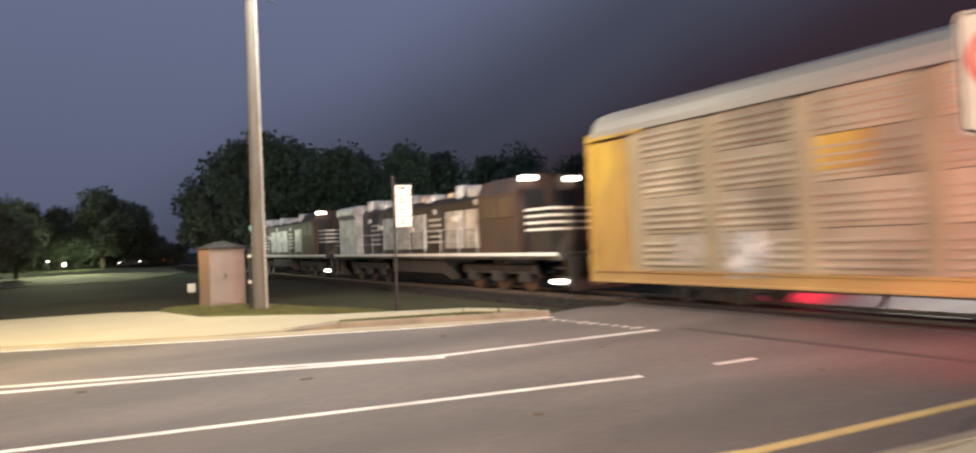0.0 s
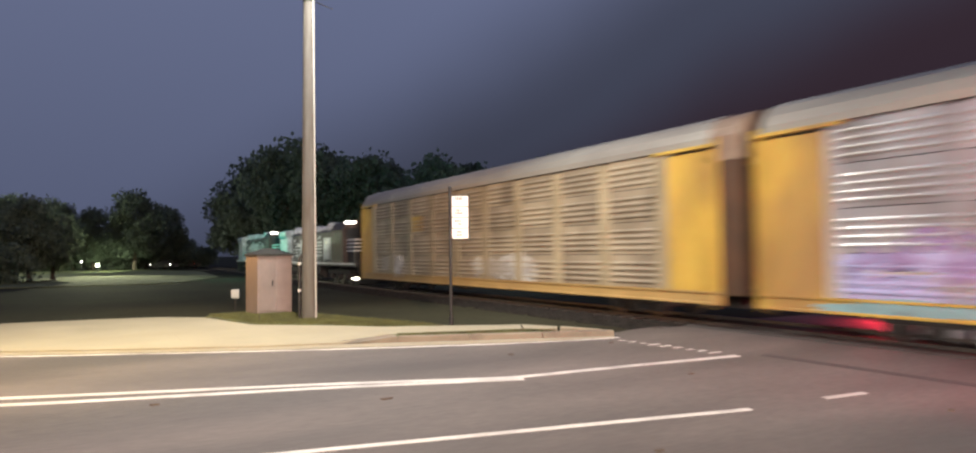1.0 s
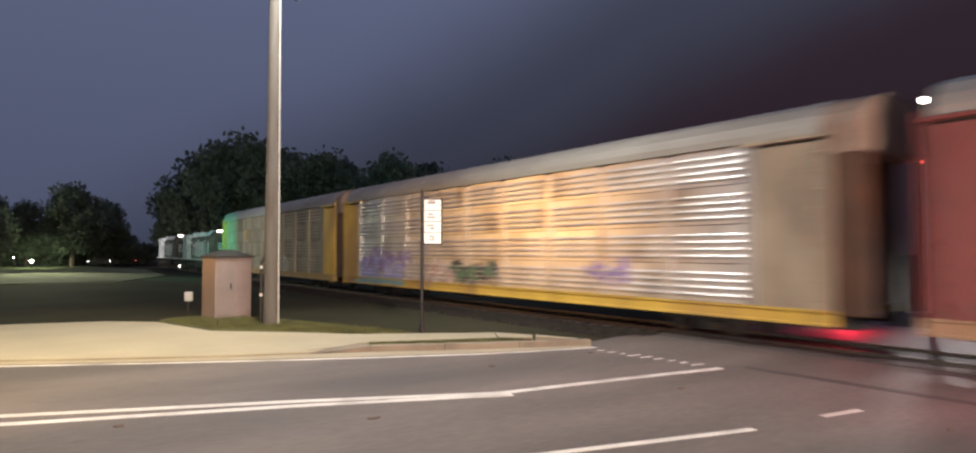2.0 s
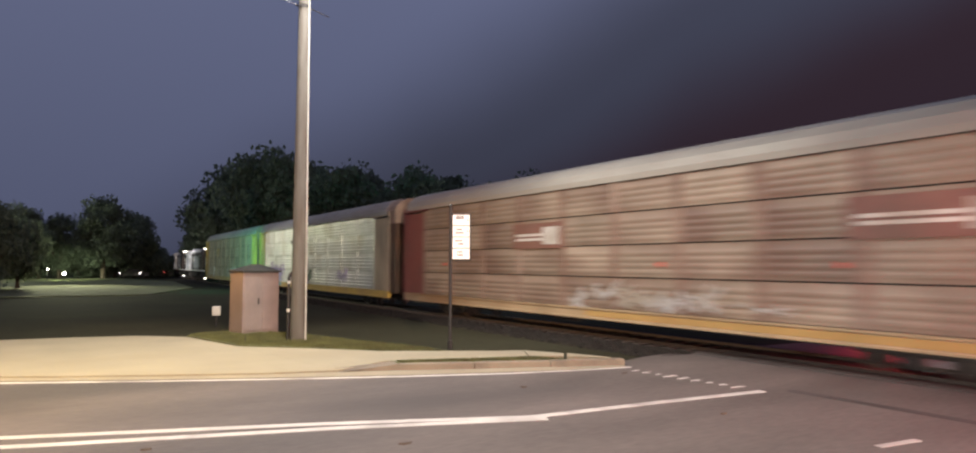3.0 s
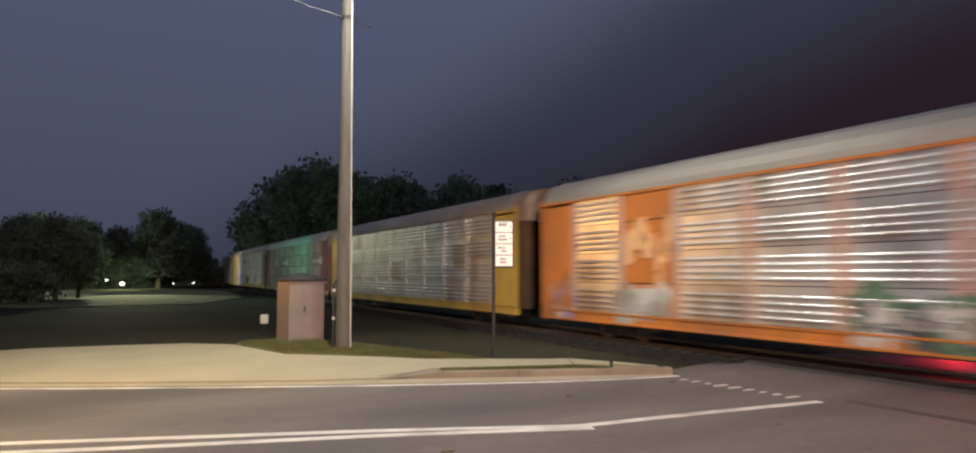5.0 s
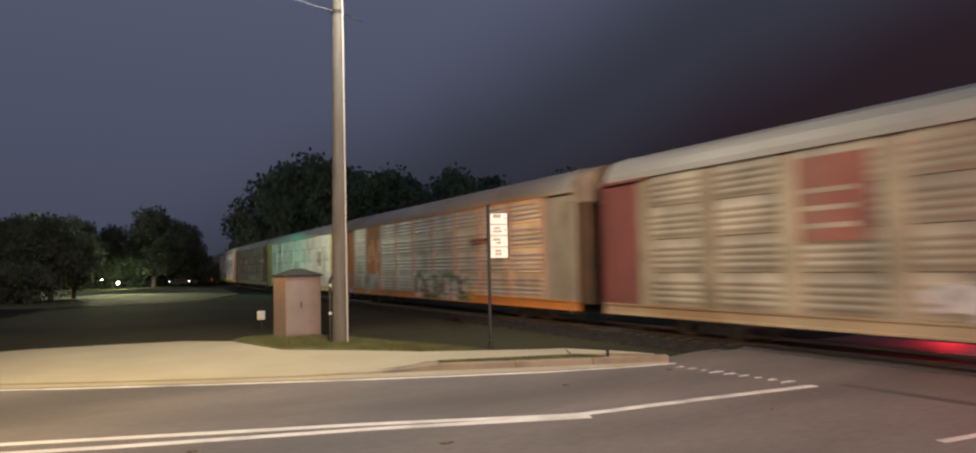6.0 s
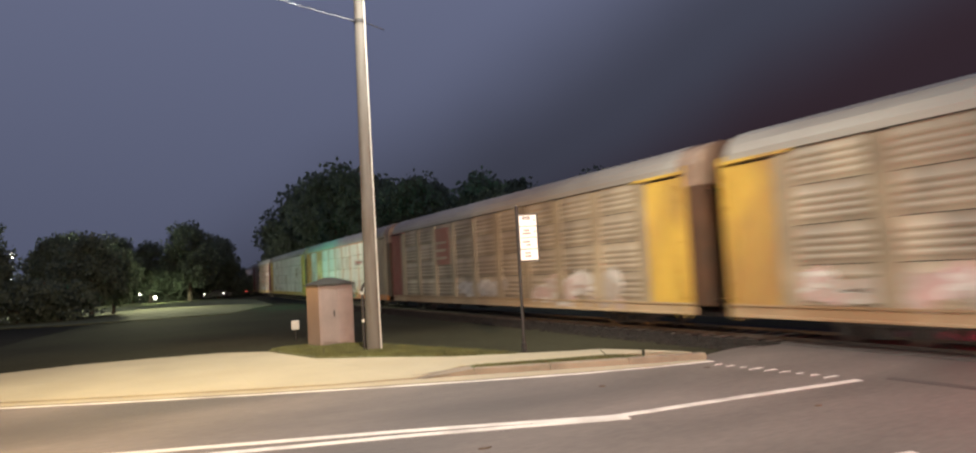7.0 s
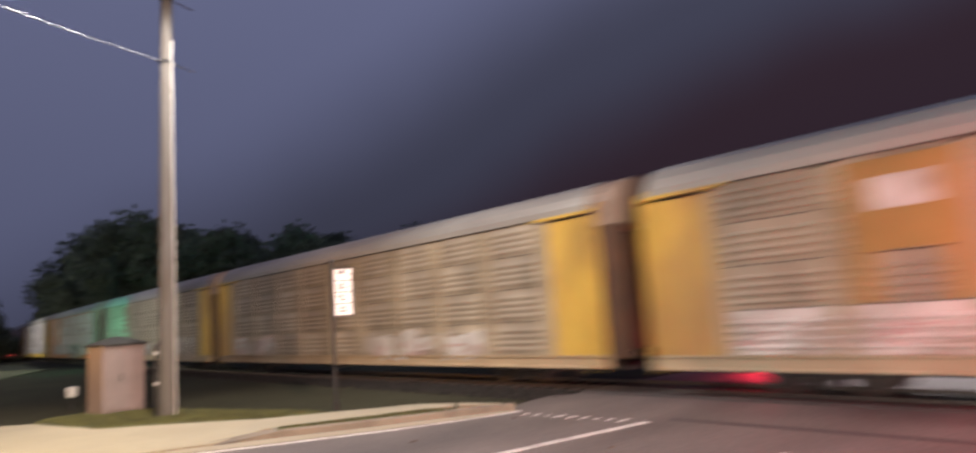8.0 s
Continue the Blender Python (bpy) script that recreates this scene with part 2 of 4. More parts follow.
# black cab paint tinted brown: reddish lamp light is put into the colour
LOCOCAB = material("locomotive_cab_warm_lit", (0.05, 0.03, 0.025), 0.55, 0, 0.35, 1.5, 20, 0.1, (0.03, 0.024, 0.022), 0.56)
# grimy metal kept pale: lamp reflections on the hood are in the colour
LOCOGREY = material("locomotive_grime_glint_grey", (0.5, 0.53, 0.56), 0.35, 0.4, 0.4, 2.5, 20, 0.2)
LOCOWHITE = material("locomotive_white", (0.75, 0.74, 0.7), 0.5, 0, 0.1, 2, 20, 0.05)
GLASS = material("dark_glass", (0.02, 0.022, 0.025), 0.4, 0, 0.1, 1, 10, 0.0)
SPRAY = {
    "white": material("spray_white", (0.5, 0.49, 0.46), 0.6, 0, 0.15, 2, 20, 0.05, (0.31, 0.28, 0.24), 0.52),
    "purple": material("spray_purple", (0.25, 0.19, 0.36), 0.6, 0, 0.2, 2, 20, 0.05),
    "blue": material("spray_blue", (0.16, 0.24, 0.5), 0.6, 0, 0.2, 2, 20, 0.05),
    "green": material("spray_green", (0.1, 0.17, 0.1), 0.6, 0, 0.2, 2, 20, 0.05),
    "black": material("spray_black", (0.04, 0.04, 0.045), 0.6, 0, 0.2, 2, 20, 0.05),
    "pink": material("spray_pink", (0.43, 0.3, 0.28), 0.6, 0, 0.2, 2, 20, 0.05, (0.3, 0.26, 0.22), 0.5),
    "grey": material("spray_grey", (0.36, 0.36, 0.36), 0.6, 0, 0.2, 2, 20, 0.05, (0.27, 0.24, 0.2), 0.5),
    "paleblue": material("spray_pale_blue", (0.36, 0.36, 0.58), 0.6, 0, 0.2, 2, 20, 0.05),
    "teal": material("spray_teal", (0.2, 0.34, 0.36), 0.6, 0, 0.2, 2, 20, 0.05),
    "peach": material("spray_peach", (0.7, 0.4, 0.2), 0.6, 0, 0.2, 2, 20, 0.05),
    "orange": ORANGE, "red": REDLOGO, "yellow": YELLOW,
}
LAMPGLOW = glow("lamp_glow", (1.0, 0.97, 0.88), 8)
NUMBERGLOW = glow("number_board_glow", (1.0, 0.95, 0.85), 5)
TAILGLOW = glow("tail_light_glow", (1.0, 0.1, 0.08), 4)


# ---- mesh helpers ----
def box(bm, x0, x1, y0, y1, z0, z1, bevel=0.0):
    m = Matrix.Translation(((x0 + x1) / 2, (y0 + y1) / 2, (z0 + z1) / 2)) @ Matrix.Diagonal((abs(x1 - x0), abs(y1 - y0), abs(z1 - z0), 1))
    made = bmesh.ops.create_cube(bm, size=1, matrix=m)["verts"]
    if bevel:
        edges = list({e for v in made for e in v.link_edges})
        bmesh.ops.bevel(bm, geom=edges, offset=bevel, segments=2, affect="EDGES", profile=0.5)
    return bm


def tube(bm, a, b, ra, rb=None, sides=12):
    a, b = Vector(a), Vector(b)
    m = Matrix.Translation((a + b) / 2) @ (b - a).to_track_quat("Z", "Y").to_matrix().to_4x4()
    bmesh.ops.create_cone(bm, cap_ends=True, segments=sides, radius1=ra, radius2=ra if rb is None else rb, depth=(b - a).length, matrix=m)
    return bm


def extrude(bm, profile, y0, y1, closed=True):
    """A profile of (x, z) drawn out along y."""
    a = [bm.verts.new((x, y0, z)) for x, z in profile]
    b = [bm.verts.new((x, y1, z)) for x, z in profile]
    k = len(profile)
    for i in range(k if closed else k - 1):
        j = (i + 1) % k
        bm.faces.new((a[i], a[j], b[j], b[i]))
    if closed:
        bm.faces.new(a[::-1])
        bm.faces.new(b)
    return bm


def slab(bm, outline, z0, z1):
    """A flat slab over a ground outline of (x, y)."""
    a = [bm.verts.new((x, y, z0)) for x, y in outline]
    b = [bm.verts.new((x, y, z1)) for x, y in outline]
    k = len(outline)
    for i in range(k):
        j = (i + 1) % k
        bm.faces.new((a[i], a[j], b[j], b[i]))
    bm.faces.new(b)
    bm.faces.new(a[::-1])
    bmesh.ops.recalc_face_normals(bm, faces=bm.faces[:])
    return bm


def finish(name, bm, mat):
    bmesh.ops.recalc_face_normals(bm, faces=bm.faces[:])
    me = bpy.data.meshes.new(name)
    bm.to_mesh(me)
    bm.free()
    me.materials.append(mat)
    return me


def part(name, bm, mat, parent, label=""):
    ob = new(name, finish(name, bm, mat) if isinstance(bm, bmesh.types.BMesh) else bm)
    ob.parent = parent
    return tagged(ob, label)


def thing(name, label, category, place=(0, 0, 0), turn=0, group="", kind=""):
    ob = new(name)
    ob.matrix_basis = pose(*place, 0, 0, turn)
    return tagged(ob, label, category, group, kind)


def solid(name, bm, mat, label, category, kind="structure"):
    return tagged(new(name, finish(name, bm, mat)), label, category, "", kind)


def band(points, width, z0=0.0, z1=0.006):
    """A strip of even width along a line of ground points."""
    bm = bmesh.new()
    pts = [Vector(p) for p in points]
    left, right = [], []
    for i, p in enumerate(pts):
        d = (pts[min(i + 1, len(pts) - 1)] - pts[max(i - 1, 0)]).normalized()
        n = Vector((-d.y, d.x)) * width / 2
        left.append(p + n)
        right.append(p - n)
    return slab(bm, [tuple(p) for p in left] + [tuple(p) for p in reversed(right)], z0, z1)


# ---- track line ----
PHI, FACE_X, BEND_AT, BEND = radians(-2.0436), 13.594, 29.34, 6.1785e-4
HALF = 1.55
FRONT_AT, SPEED, PITCH = 16.35, 24.61, 28.6


def rail_line(s, off=0.0):
    """The track's middle, s metres along it: x, y and heading."""
    if s < BEND_AT:
        x, y, h = FACE_X + s * math.sin(PHI), s * math.cos(PHI), PHI
    else:
        a = s - BEND_AT
        h = PHI + BEND * a
        x = FACE_X + BEND_AT * math.sin(PHI) + (math.cos(PHI) - math.cos(h)) / BEND
        y = BEND_AT * math.cos(PHI) + (math.sin(h) - math.sin(PHI)) / BEND
    o = HALF + off
    return x + o * math.cos(h), y - o * math.sin(h), h


def track_strip(bm, profile, s0, s1, step=6.0):
    """A closed profile of (offset, z) drawn along the track."""
    k = max(1, math.ceil((s1 - s0) / step))
    rings = []
    for i in range(k + 1):
        s = s0 + (s1 - s0) * i / k
        ring = []
        for off, z in profile:
            x, y, _ = rail_line(s, off)
            ring.append(bm.verts.new((x, y, z)))
        rings.append(ring)
    n = len(profile)
    for a, b in zip(rings, rings[1:]):
        for i in range(n):
            j = (i + 1) % n
            bm.faces.new((a[i], a[j], b[j], b[i]))
    bm.faces.new(rings[0][::-1])
    bm.faces.new(rings[-1])
    return bm


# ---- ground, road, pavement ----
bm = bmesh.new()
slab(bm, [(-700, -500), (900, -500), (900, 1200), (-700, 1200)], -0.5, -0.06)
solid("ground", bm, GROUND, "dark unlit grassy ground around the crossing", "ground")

FAR_EDGE = [(-60, 47), (-30, 32.5), (-14, 24.4), (-4.5, 19.75), (-2.4, 18.65), (0.5, 17.3), (2.9, 16.25), (4.8, 15.5), (6.9, 14.75), (8.5, 14.3), (10.1, 14.0)]
NEAR_EDGE = [(60, 1.5), (12, 2.5), (7.1, 2.79), (5.96, 2.88), (3.0, 3.55), (0, 4.4), (-6, 6.2), (-14, 9.6), (-30, 17.5), (-60, 32)]
bm = bmesh.new()
slab(bm, FAR_EDGE + [(10.3, 14.6), (11.5, 15.0), (13.0, 15.2), (17.5, 15.0), (60, 13.4)] + NEAR_EDGE, -0.3, 0.0)
solid("road", bm, ASPHALT, "worn grey asphalt road running to the level crossing", "road")

bm = bmesh.new()
track_strip(bm, [(-1.55, 0.0), (-1.55, 0.022), (1.6, 0.022), (1.6, 0.0)], 0.8, 15.0, 3)
solid("crossing_asphalt", bm, PATCH, "darker asphalt strip laid around the rails", "road")

bm = bmesh.new()
track_strip(bm, [(-4.34, 0.0), (-4.3, 0.008), (-4.1, 0.008), (-4.06, 0.0)], 2.6, 10.15, 3)
solid("tar_joint", bm, PATCH, "dark tar joint across the road beside the rails", "road")

solid("edge_line", band([(-30, 32.2), (-14, 24.1), (-4.5, 19.42), (-2.4, 18.35), (0.5, 17.0), (2.9, 15.95), (4.8, 15.2), (6.9, 14.45), (8.5, 14.05), (9.95, 13.82)], 0.13), LINE_WHITE, "white painted edge line along the far gutter", "road marking")
solid("centre_line", band([(-30, 26.5), (-14, 18.0), (-6, 14.6), (-1.55, 13.05), (2.03, 11.83), (5.0, 10.66), (7.5, 10.5), (10.05, 10.27)], 0.18), LINE_WHITE, "white painted centre line that runs up to the stop line", "road marking")
solid("centre_line_near", band([(-30, 25.7), (-14, 17.2), (-6, 13.95), (-1.52, 12.5), (2.03, 11.5), (5.12, 10.45)], 0.18), LINE_WHITE, "white painted line of the double centre line", "road marking")
solid("lane_line", band([(-20, 14.0), (-8, 10.4), (-1.12, 8.55), (6.56, 7.0)], 0.12), LINE_WHITE, "solid white painted lane line", "road marking")
solid("lane_dash", band([(7.98, 6.92), (8.8, 6.83)], 0.12), LINE_WHITE, "short white painted lane dash before the rails", "road marking")
solid("yellow_edge_line", band([(-30, 18.6), (-14, 10.6), (-6, 7.1), (0, 5.1), (3.0, 4.4), (5.0, 3.85), (8.36, 3.52), (12, 3.3)], 0.14), LINE_YELLOW, "yellow painted line along the near kerb", "road marking")
bm = bmesh.new()
slab(bm, [(6.4, 2.9), (8.1, 2.75), (9.6, 2.62), (11.0, 2.55), (11.2, 2.95), (9.9, 3.14), (8.9, 3.12), (8.2, 3.3), (7.4, 3.22)], 0.0, 0.012)
solid("gutter_dirt", bm, PATCH, "dark washed dirt along the near gutter", "dirt")
stop_line = thing("stop_line", "broken row of worn white stop line dashes", "road marking", kind="structure")
rnd = random.Random(4)
for k in range(9):
    y0 = 13.35 - k * 0.32
    x0 = 9.66 + (13.3 - y0) * 0.13
    bm = bmesh.new()
    w, d = rnd.uniform(0.16, 0.42), rnd.uniform(0.045, 0.085)
    slab(bm, [(x0 - w / 2, y0), (x0 + w / 2, y0 - 0.03), (x0 + w / 2 - 0.03, y0 + d), (x0 - w / 2 + 0.04, y0 + d - 0.02)], 0.0, 0.006)
    part("dash", bm, LINE_WHITE, stop_line)

# concrete apron, one slab after another with joints between
apron = thing("pavement", "pale concrete apron and footway beside the road", "pavement", kind="structure")
FRONT = [(-14, 24.75), (-9.5, 22.5), (-6.5, 21.05), (-4.0, 19.8), (-1.7, 18.6), (0.5, 17.6), (2.1, 16.9), (3.7, 16.45)]
BACK = [(-14, 27.5), (-9.5, 26.8), (-6.5, 26.5), (-4.0, 27.2), (-1.7, 27.0), (0.3, 26.6), (1.7, 25.45), (2.62, 22.1)]
for i in range(len(FRONT) - 1):
    (a, b), (c, d) = FRONT[i], FRONT[i + 1]
    (e, f), (g, h) = BACK[i], BACK[i + 1]
    q = 0.001
    bm = bmesh.new()
    slab(bm, [(a + q, b), (c - q, d), (g - q, h), (e + q, f)], -0.2, 0.05)
    part("paving_slab", bm, CONCRETE, apron)
FOOT = [((3.70, 16.46, 0.05), (2.63, 22.07, 0.05)), ((4.35, 16.6, 0.09), (4.3, 20.4, 0.07)), ((5.0, 16.75, 0.13), (5.6, 18.75, 0.1)), ((6.4, 16.3, 0.14), (7.0, 17.75, 0.13)), ((7.5, 15.95, 0.14), (8.2, 17.0, 0.14)), ((8.35, 15.75, 0.14), (8.85, 16.75, 0.14)), ((9.2, 15.35, 0.14), (9.5, 15.75, 0.14)), ((10.0, 14.5, 0.14), (10.05, 14.6, 0.14))]
for (p, q), (r, s) in zip(FOOT, FOOT[1:]):
    bm = bmesh.new()
    g = 0.05 if p[0] > 8 else 0.0015
    ring = [(p[0] + g, *p[1:]), (r[0] - g, *r[1:]), (s[0] - g, *s[1:]), (q[0] + g, *q[1:])]
    top = [bm.verts.new(v) for v in ring]
    low = [bm.verts.new((v[0], v[1], -0.2)) for v in ring]
    bm.faces.new(top)
    bm.faces.new(low[::-1])
    for i in range(4):
        bm.faces.new((top[i], low[i], low[(i + 1) % 4], top[(i + 1) % 4]))
    part("paving_slab", bm, CONCRETE, apron)

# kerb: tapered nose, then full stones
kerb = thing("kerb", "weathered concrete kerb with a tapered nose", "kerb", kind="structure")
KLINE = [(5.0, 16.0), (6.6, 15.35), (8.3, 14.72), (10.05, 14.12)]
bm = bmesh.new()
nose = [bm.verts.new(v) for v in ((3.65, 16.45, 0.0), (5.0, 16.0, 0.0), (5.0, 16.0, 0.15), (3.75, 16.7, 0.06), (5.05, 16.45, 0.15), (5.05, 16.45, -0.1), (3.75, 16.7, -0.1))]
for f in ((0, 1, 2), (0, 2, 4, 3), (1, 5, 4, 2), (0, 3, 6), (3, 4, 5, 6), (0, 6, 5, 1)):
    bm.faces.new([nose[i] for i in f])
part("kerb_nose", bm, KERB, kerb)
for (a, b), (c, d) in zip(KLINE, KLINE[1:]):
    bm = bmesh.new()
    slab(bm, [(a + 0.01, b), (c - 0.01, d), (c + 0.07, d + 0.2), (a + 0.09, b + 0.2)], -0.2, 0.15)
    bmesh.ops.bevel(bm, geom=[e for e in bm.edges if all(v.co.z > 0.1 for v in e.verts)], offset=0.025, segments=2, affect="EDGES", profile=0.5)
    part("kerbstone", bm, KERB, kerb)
bm = bmesh.new()
slab(bm, [(3.7, 16.4), (5.0, 15.96), (6.6, 15.31), (8.3, 14.68), (10.0, 14.08), (9.9, 13.93), (8.5, 14.2), (6.9, 14.65), (4.8, 15.4), (2.9, 16.15), (0.5, 17.2), (-2.4, 18.55), (-4.5, 19.65), (-14, 24.3), (-14, 24.7), (-4.0, 19.75), (0.5, 17.55)], -0.1, 0.012)
solid("gutter", bm, CONCRETE, "stained concrete gutter pan", "gutter")

# near kerb and verge where the viewer walks
bm = bmesh.new()
slab(bm, [(40, 1.9), (12, 2.3), (7.1, 2.59), (5.96, 2.68), (3.0, 3.35), (0, 4.2), (-6, 6.0), (-14, 9.4), (-30, 17.3), (-30, -30), (40, -30)], -0.2, 0.13)
solid("near_pavement", bm, CONCRETE, "pale concrete footway on the near side", "pavement")
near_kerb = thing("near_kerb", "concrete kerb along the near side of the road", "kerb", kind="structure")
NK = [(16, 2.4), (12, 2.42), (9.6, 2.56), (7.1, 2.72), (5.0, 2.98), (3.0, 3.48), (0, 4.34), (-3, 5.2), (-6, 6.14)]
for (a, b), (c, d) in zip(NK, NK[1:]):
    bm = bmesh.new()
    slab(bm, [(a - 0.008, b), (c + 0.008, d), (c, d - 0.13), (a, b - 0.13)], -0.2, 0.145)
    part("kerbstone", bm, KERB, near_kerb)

bm = bmesh.new()
slab(bm, [(5.08, 16.24), (6.67, 15.6), (8.36, 14.97), (9.0, 14.75), (8.5, 15.7), (7.5, 15.92), (6.4, 16.26), (5.1, 16.7)], -0.2, 0.13)
solid("grass_strip", bm, GRASS, "thin green grass strip behind the kerb", "grass")
bm = bmesh.new()
slab(bm, [(1.72, 25.5), (2.64, 22.1), (4.32, 20.42), (5.62, 18.77), (7.02, 17.8), (7.4, 17.75), (6.9, 19.2), (5.9, 21.7), (4.9, 24.6), (3.4, 26.4), (2.2, 26.3)], -0.2, 0.085)
solid("grass_verge", bm, GRASS, "lit green grass verge around the pole", "grass")


def blades(name, outline, z, count, tall, label, seed):
    """Grass blades scattered over a convex outline."""
    r = random.Random(seed)
    verts, faces = [], []
    tris = [(outline[0], outline[i], outline[i + 1]) for i in range(1, len(outline) - 1)]
    areas = [abs((b[0] - a[0]) * (c[1] - a[1]) - (c[0] - a[0]) * (b[1] - a[1])) for a, b, c in tris]
    for _ in range(count):
        a, b, c = r.choices(tris, areas)[0]
        u, v = r.random(), r.random()
        if u + v > 1:
            u, v = 1 - u, 1 - v
        x, y = a[0] + u * (b[0] - a[0]) + v * (c[0] - a[0]), a[1] + u * (b[1] - a[1]) + v * (c[1] - a[1])
        t, h, w = r.uniform(0, 6.28), tall * r.uniform(0.5, 1.2), 0.012
        dx, dy = math.cos(t) * w, math.sin(t) * w
        k = len(verts)
        verts += [(x - dx, y - dy, z), (x + dx, y + dy, z), (x + r.uniform(-0.04, 0.04), y + r.uniform(-0.04, 0.04), z + h)]
        faces.append((k, k + 1, k + 2))
    me = bpy.data.meshes.new(name)
    me.from_pydata(verts, [], faces)
    me.materials.append(GRASS)
    return tagged(new(name, me), label, "grass", "", "stuff")


blades("verge_grass_blades", [(5.8, 21.6), (4.8, 24.5), (3.4, 26.2), (1.78, 25.5), (2.68, 22.1), (4.34, 20.45), (5.65, 18.8), (7.1, 17.85), (6.9, 19.1)], 0.08, 17000, 0.09, "short grass blades on the lit verge", 5)
blades("strip_grass_blades", [(5.15, 16.3), (8.3, 15.05), (8.8, 14.9), (8.4, 15.6), (6.4, 16.2), (5.2, 16.6)], 0.125, 4000, 0.05, "short grass blades behind the kerb", 6)

rnd = random.Random(17)
for x, y in ((9.2, 13.2), (7.8, 9.3), (2.6, 10.2), (-0.4, 11.6), (4.2, 6.2), (8.7, 5.6), (6.3, 12.9)):
    bm = bmesh.new()
    r = rnd.uniform(0.05, 0.1)
    slab(bm, [(x + r * rnd.uniform(0.7, 1.3) * math.cos(a), y + 0.6 * r * rnd.uniform(0.7, 1.3) * math.sin(a)) for a in (0, 1, 2.1, 3.1, 4.2, 5.2)], 0.0, 0.018)
    tagged(new("leaf_litter", finish("leaf_litter", bm, BARK)), "small dark dead leaf lying on the asphalt", "leaf", "leaves on the road")

# ---- railway track ----
bm = bmesh.new()
track_strip(bm, [(-2.6, -0.3), (-2.6, -0.05), (-1.6, 0.0), (1.6, 0.0), (2.6, -0.05), (2.6, -0.3)], 15.0, 320.0)
track_strip(bm, [(-2.6, -0.3), (-2.6, -0.05), (-1.6, 0.0), (1.6, 0.0), (2.6, -0.05), (2.6, -0.3)], -240.0, 0.6)
solid("ballast_bed", bm, BALLAST, "dark stone ballast under the rails", "ballast", "structure")
track = thing("railway_track", "railway track of steel rails on wooden sleepers", "railway track", kind="structure")
for off in (-0.7525, 0.7525):
    bm = bmesh.new()
    track_strip(bm, [(off - 0.035, 0.0), (off - 0.035, 0.10), (off + 0.035, 0.10), (off + 0.035, 0.0)], -240.0, 320.0)
    part("rail", bm, RAILSTEEL, track)
bm = bmesh.new()
box(bm, -1.28, 1.28, -0.115, 0.115, -0.1, 0.03, 0.012)
sleeper_mesh = finish("sleeper", bm, SLEEPER)
for k in range(90):
    x, y, h = rail_line(15.4 + 0.6 * k)
    ob = part("sleeper", sleeper_mesh, SLEEPER, track)
    ob.matrix_basis = pose(x, y, 0, 0, 0, -math.degrees(h))
# loose stones along the near shoulder
rnd = random.Random(8)
verts, faces = [], []
for _ in range(5000):
    s, off = 14.8 + 46 * rnd.random() ** 1.6, rnd.uniform(-3.0, -1.35)
    x, y, _h = rail_line(s, off)
    r = rnd.uniform(0.025, 0.06)
    z = 0.0 if off > -1.6 else -0.05 * (-off - 1.6)
    k = len(verts)
    verts += [(x + r, y, z), (x - r, y + r * 0.4, z), (x, y - r, z), (x + rnd.uniform(-r, r) * 0.4, y, z + r * rnd.uniform(0.7, 1.3)), (x, y + r, z)]
    faces += [(k, k + 4, k + 3), (k + 4, k + 1, k + 3), (k + 1, k + 2, k + 3), (k + 2, k, k + 3)]
me = bpy.data.meshes.new("ballast_stones")
me.from_pydata(verts, [], faces)
me.materials.append(BALLAST)
tagged(new("ballast_stones", me), "loose dark ballast stones beside the sleepers", "ballast", "", "stuff")


# ---- train ----
BODY, SILL0, SILL1, EAVE = PITCH - 1.45, 0.66, 1.02, 5.02
TIERS, END = 4, 2.05
BAYS = 9
BAYLEN = (BODY - 2 * END) / BAYS
TIER = (EAVE - SILL1) / TIERS
POSTW = 0.3


def ridged_panel(depth, rim):
    """Sheet with four pressed ridges and a flat upper band; the origin is its lower middle."""
    bm = bmesh.new()
    y = (BAYLEN - (POSTW if rim < 0.02 else 0.1)) / 2
    prof = [(0.0, rim)]
    for k in range(4):
        z = 0.17 + k * 0.185
        for q in range(7):
            a = math.pi * q / 6
            prof.append((-depth * math.sin(a), z - 0.055 * math.cos(a)))
    prof += [(0.0, TIER - rim), (0.03, TIER - rim), (0.03, rim)]
    return extrude(bm, prof, -y, y)


def flat_panel():
    """Smooth sheet with a folded rim."""
    bm = bmesh.new()
    y = (BAYLEN - 0.04) / 2
    return box(bm, -0.012, 0.03, -y, y, 0.016, TIER - 0.016, 0.006)


PANEL_MESHES = {}


def panel_mesh(style, mat):
    key = (style, mat.name)
    if key not in PANEL_MESHES:
        me = PANEL_MESHES[key] = finish("panel", flat_panel() if style == "flat" else ridged_panel({"ridged": 0.05, "shallow": 0.015, "seamed": 0.009}[style], 0.022 if style == "seamed" else 0.012), mat)
        if style != "flat":
            me.shade_smooth()
            me.set_sharp_from_angle(angle=radians(70))
    return PANEL_MESHES[key]


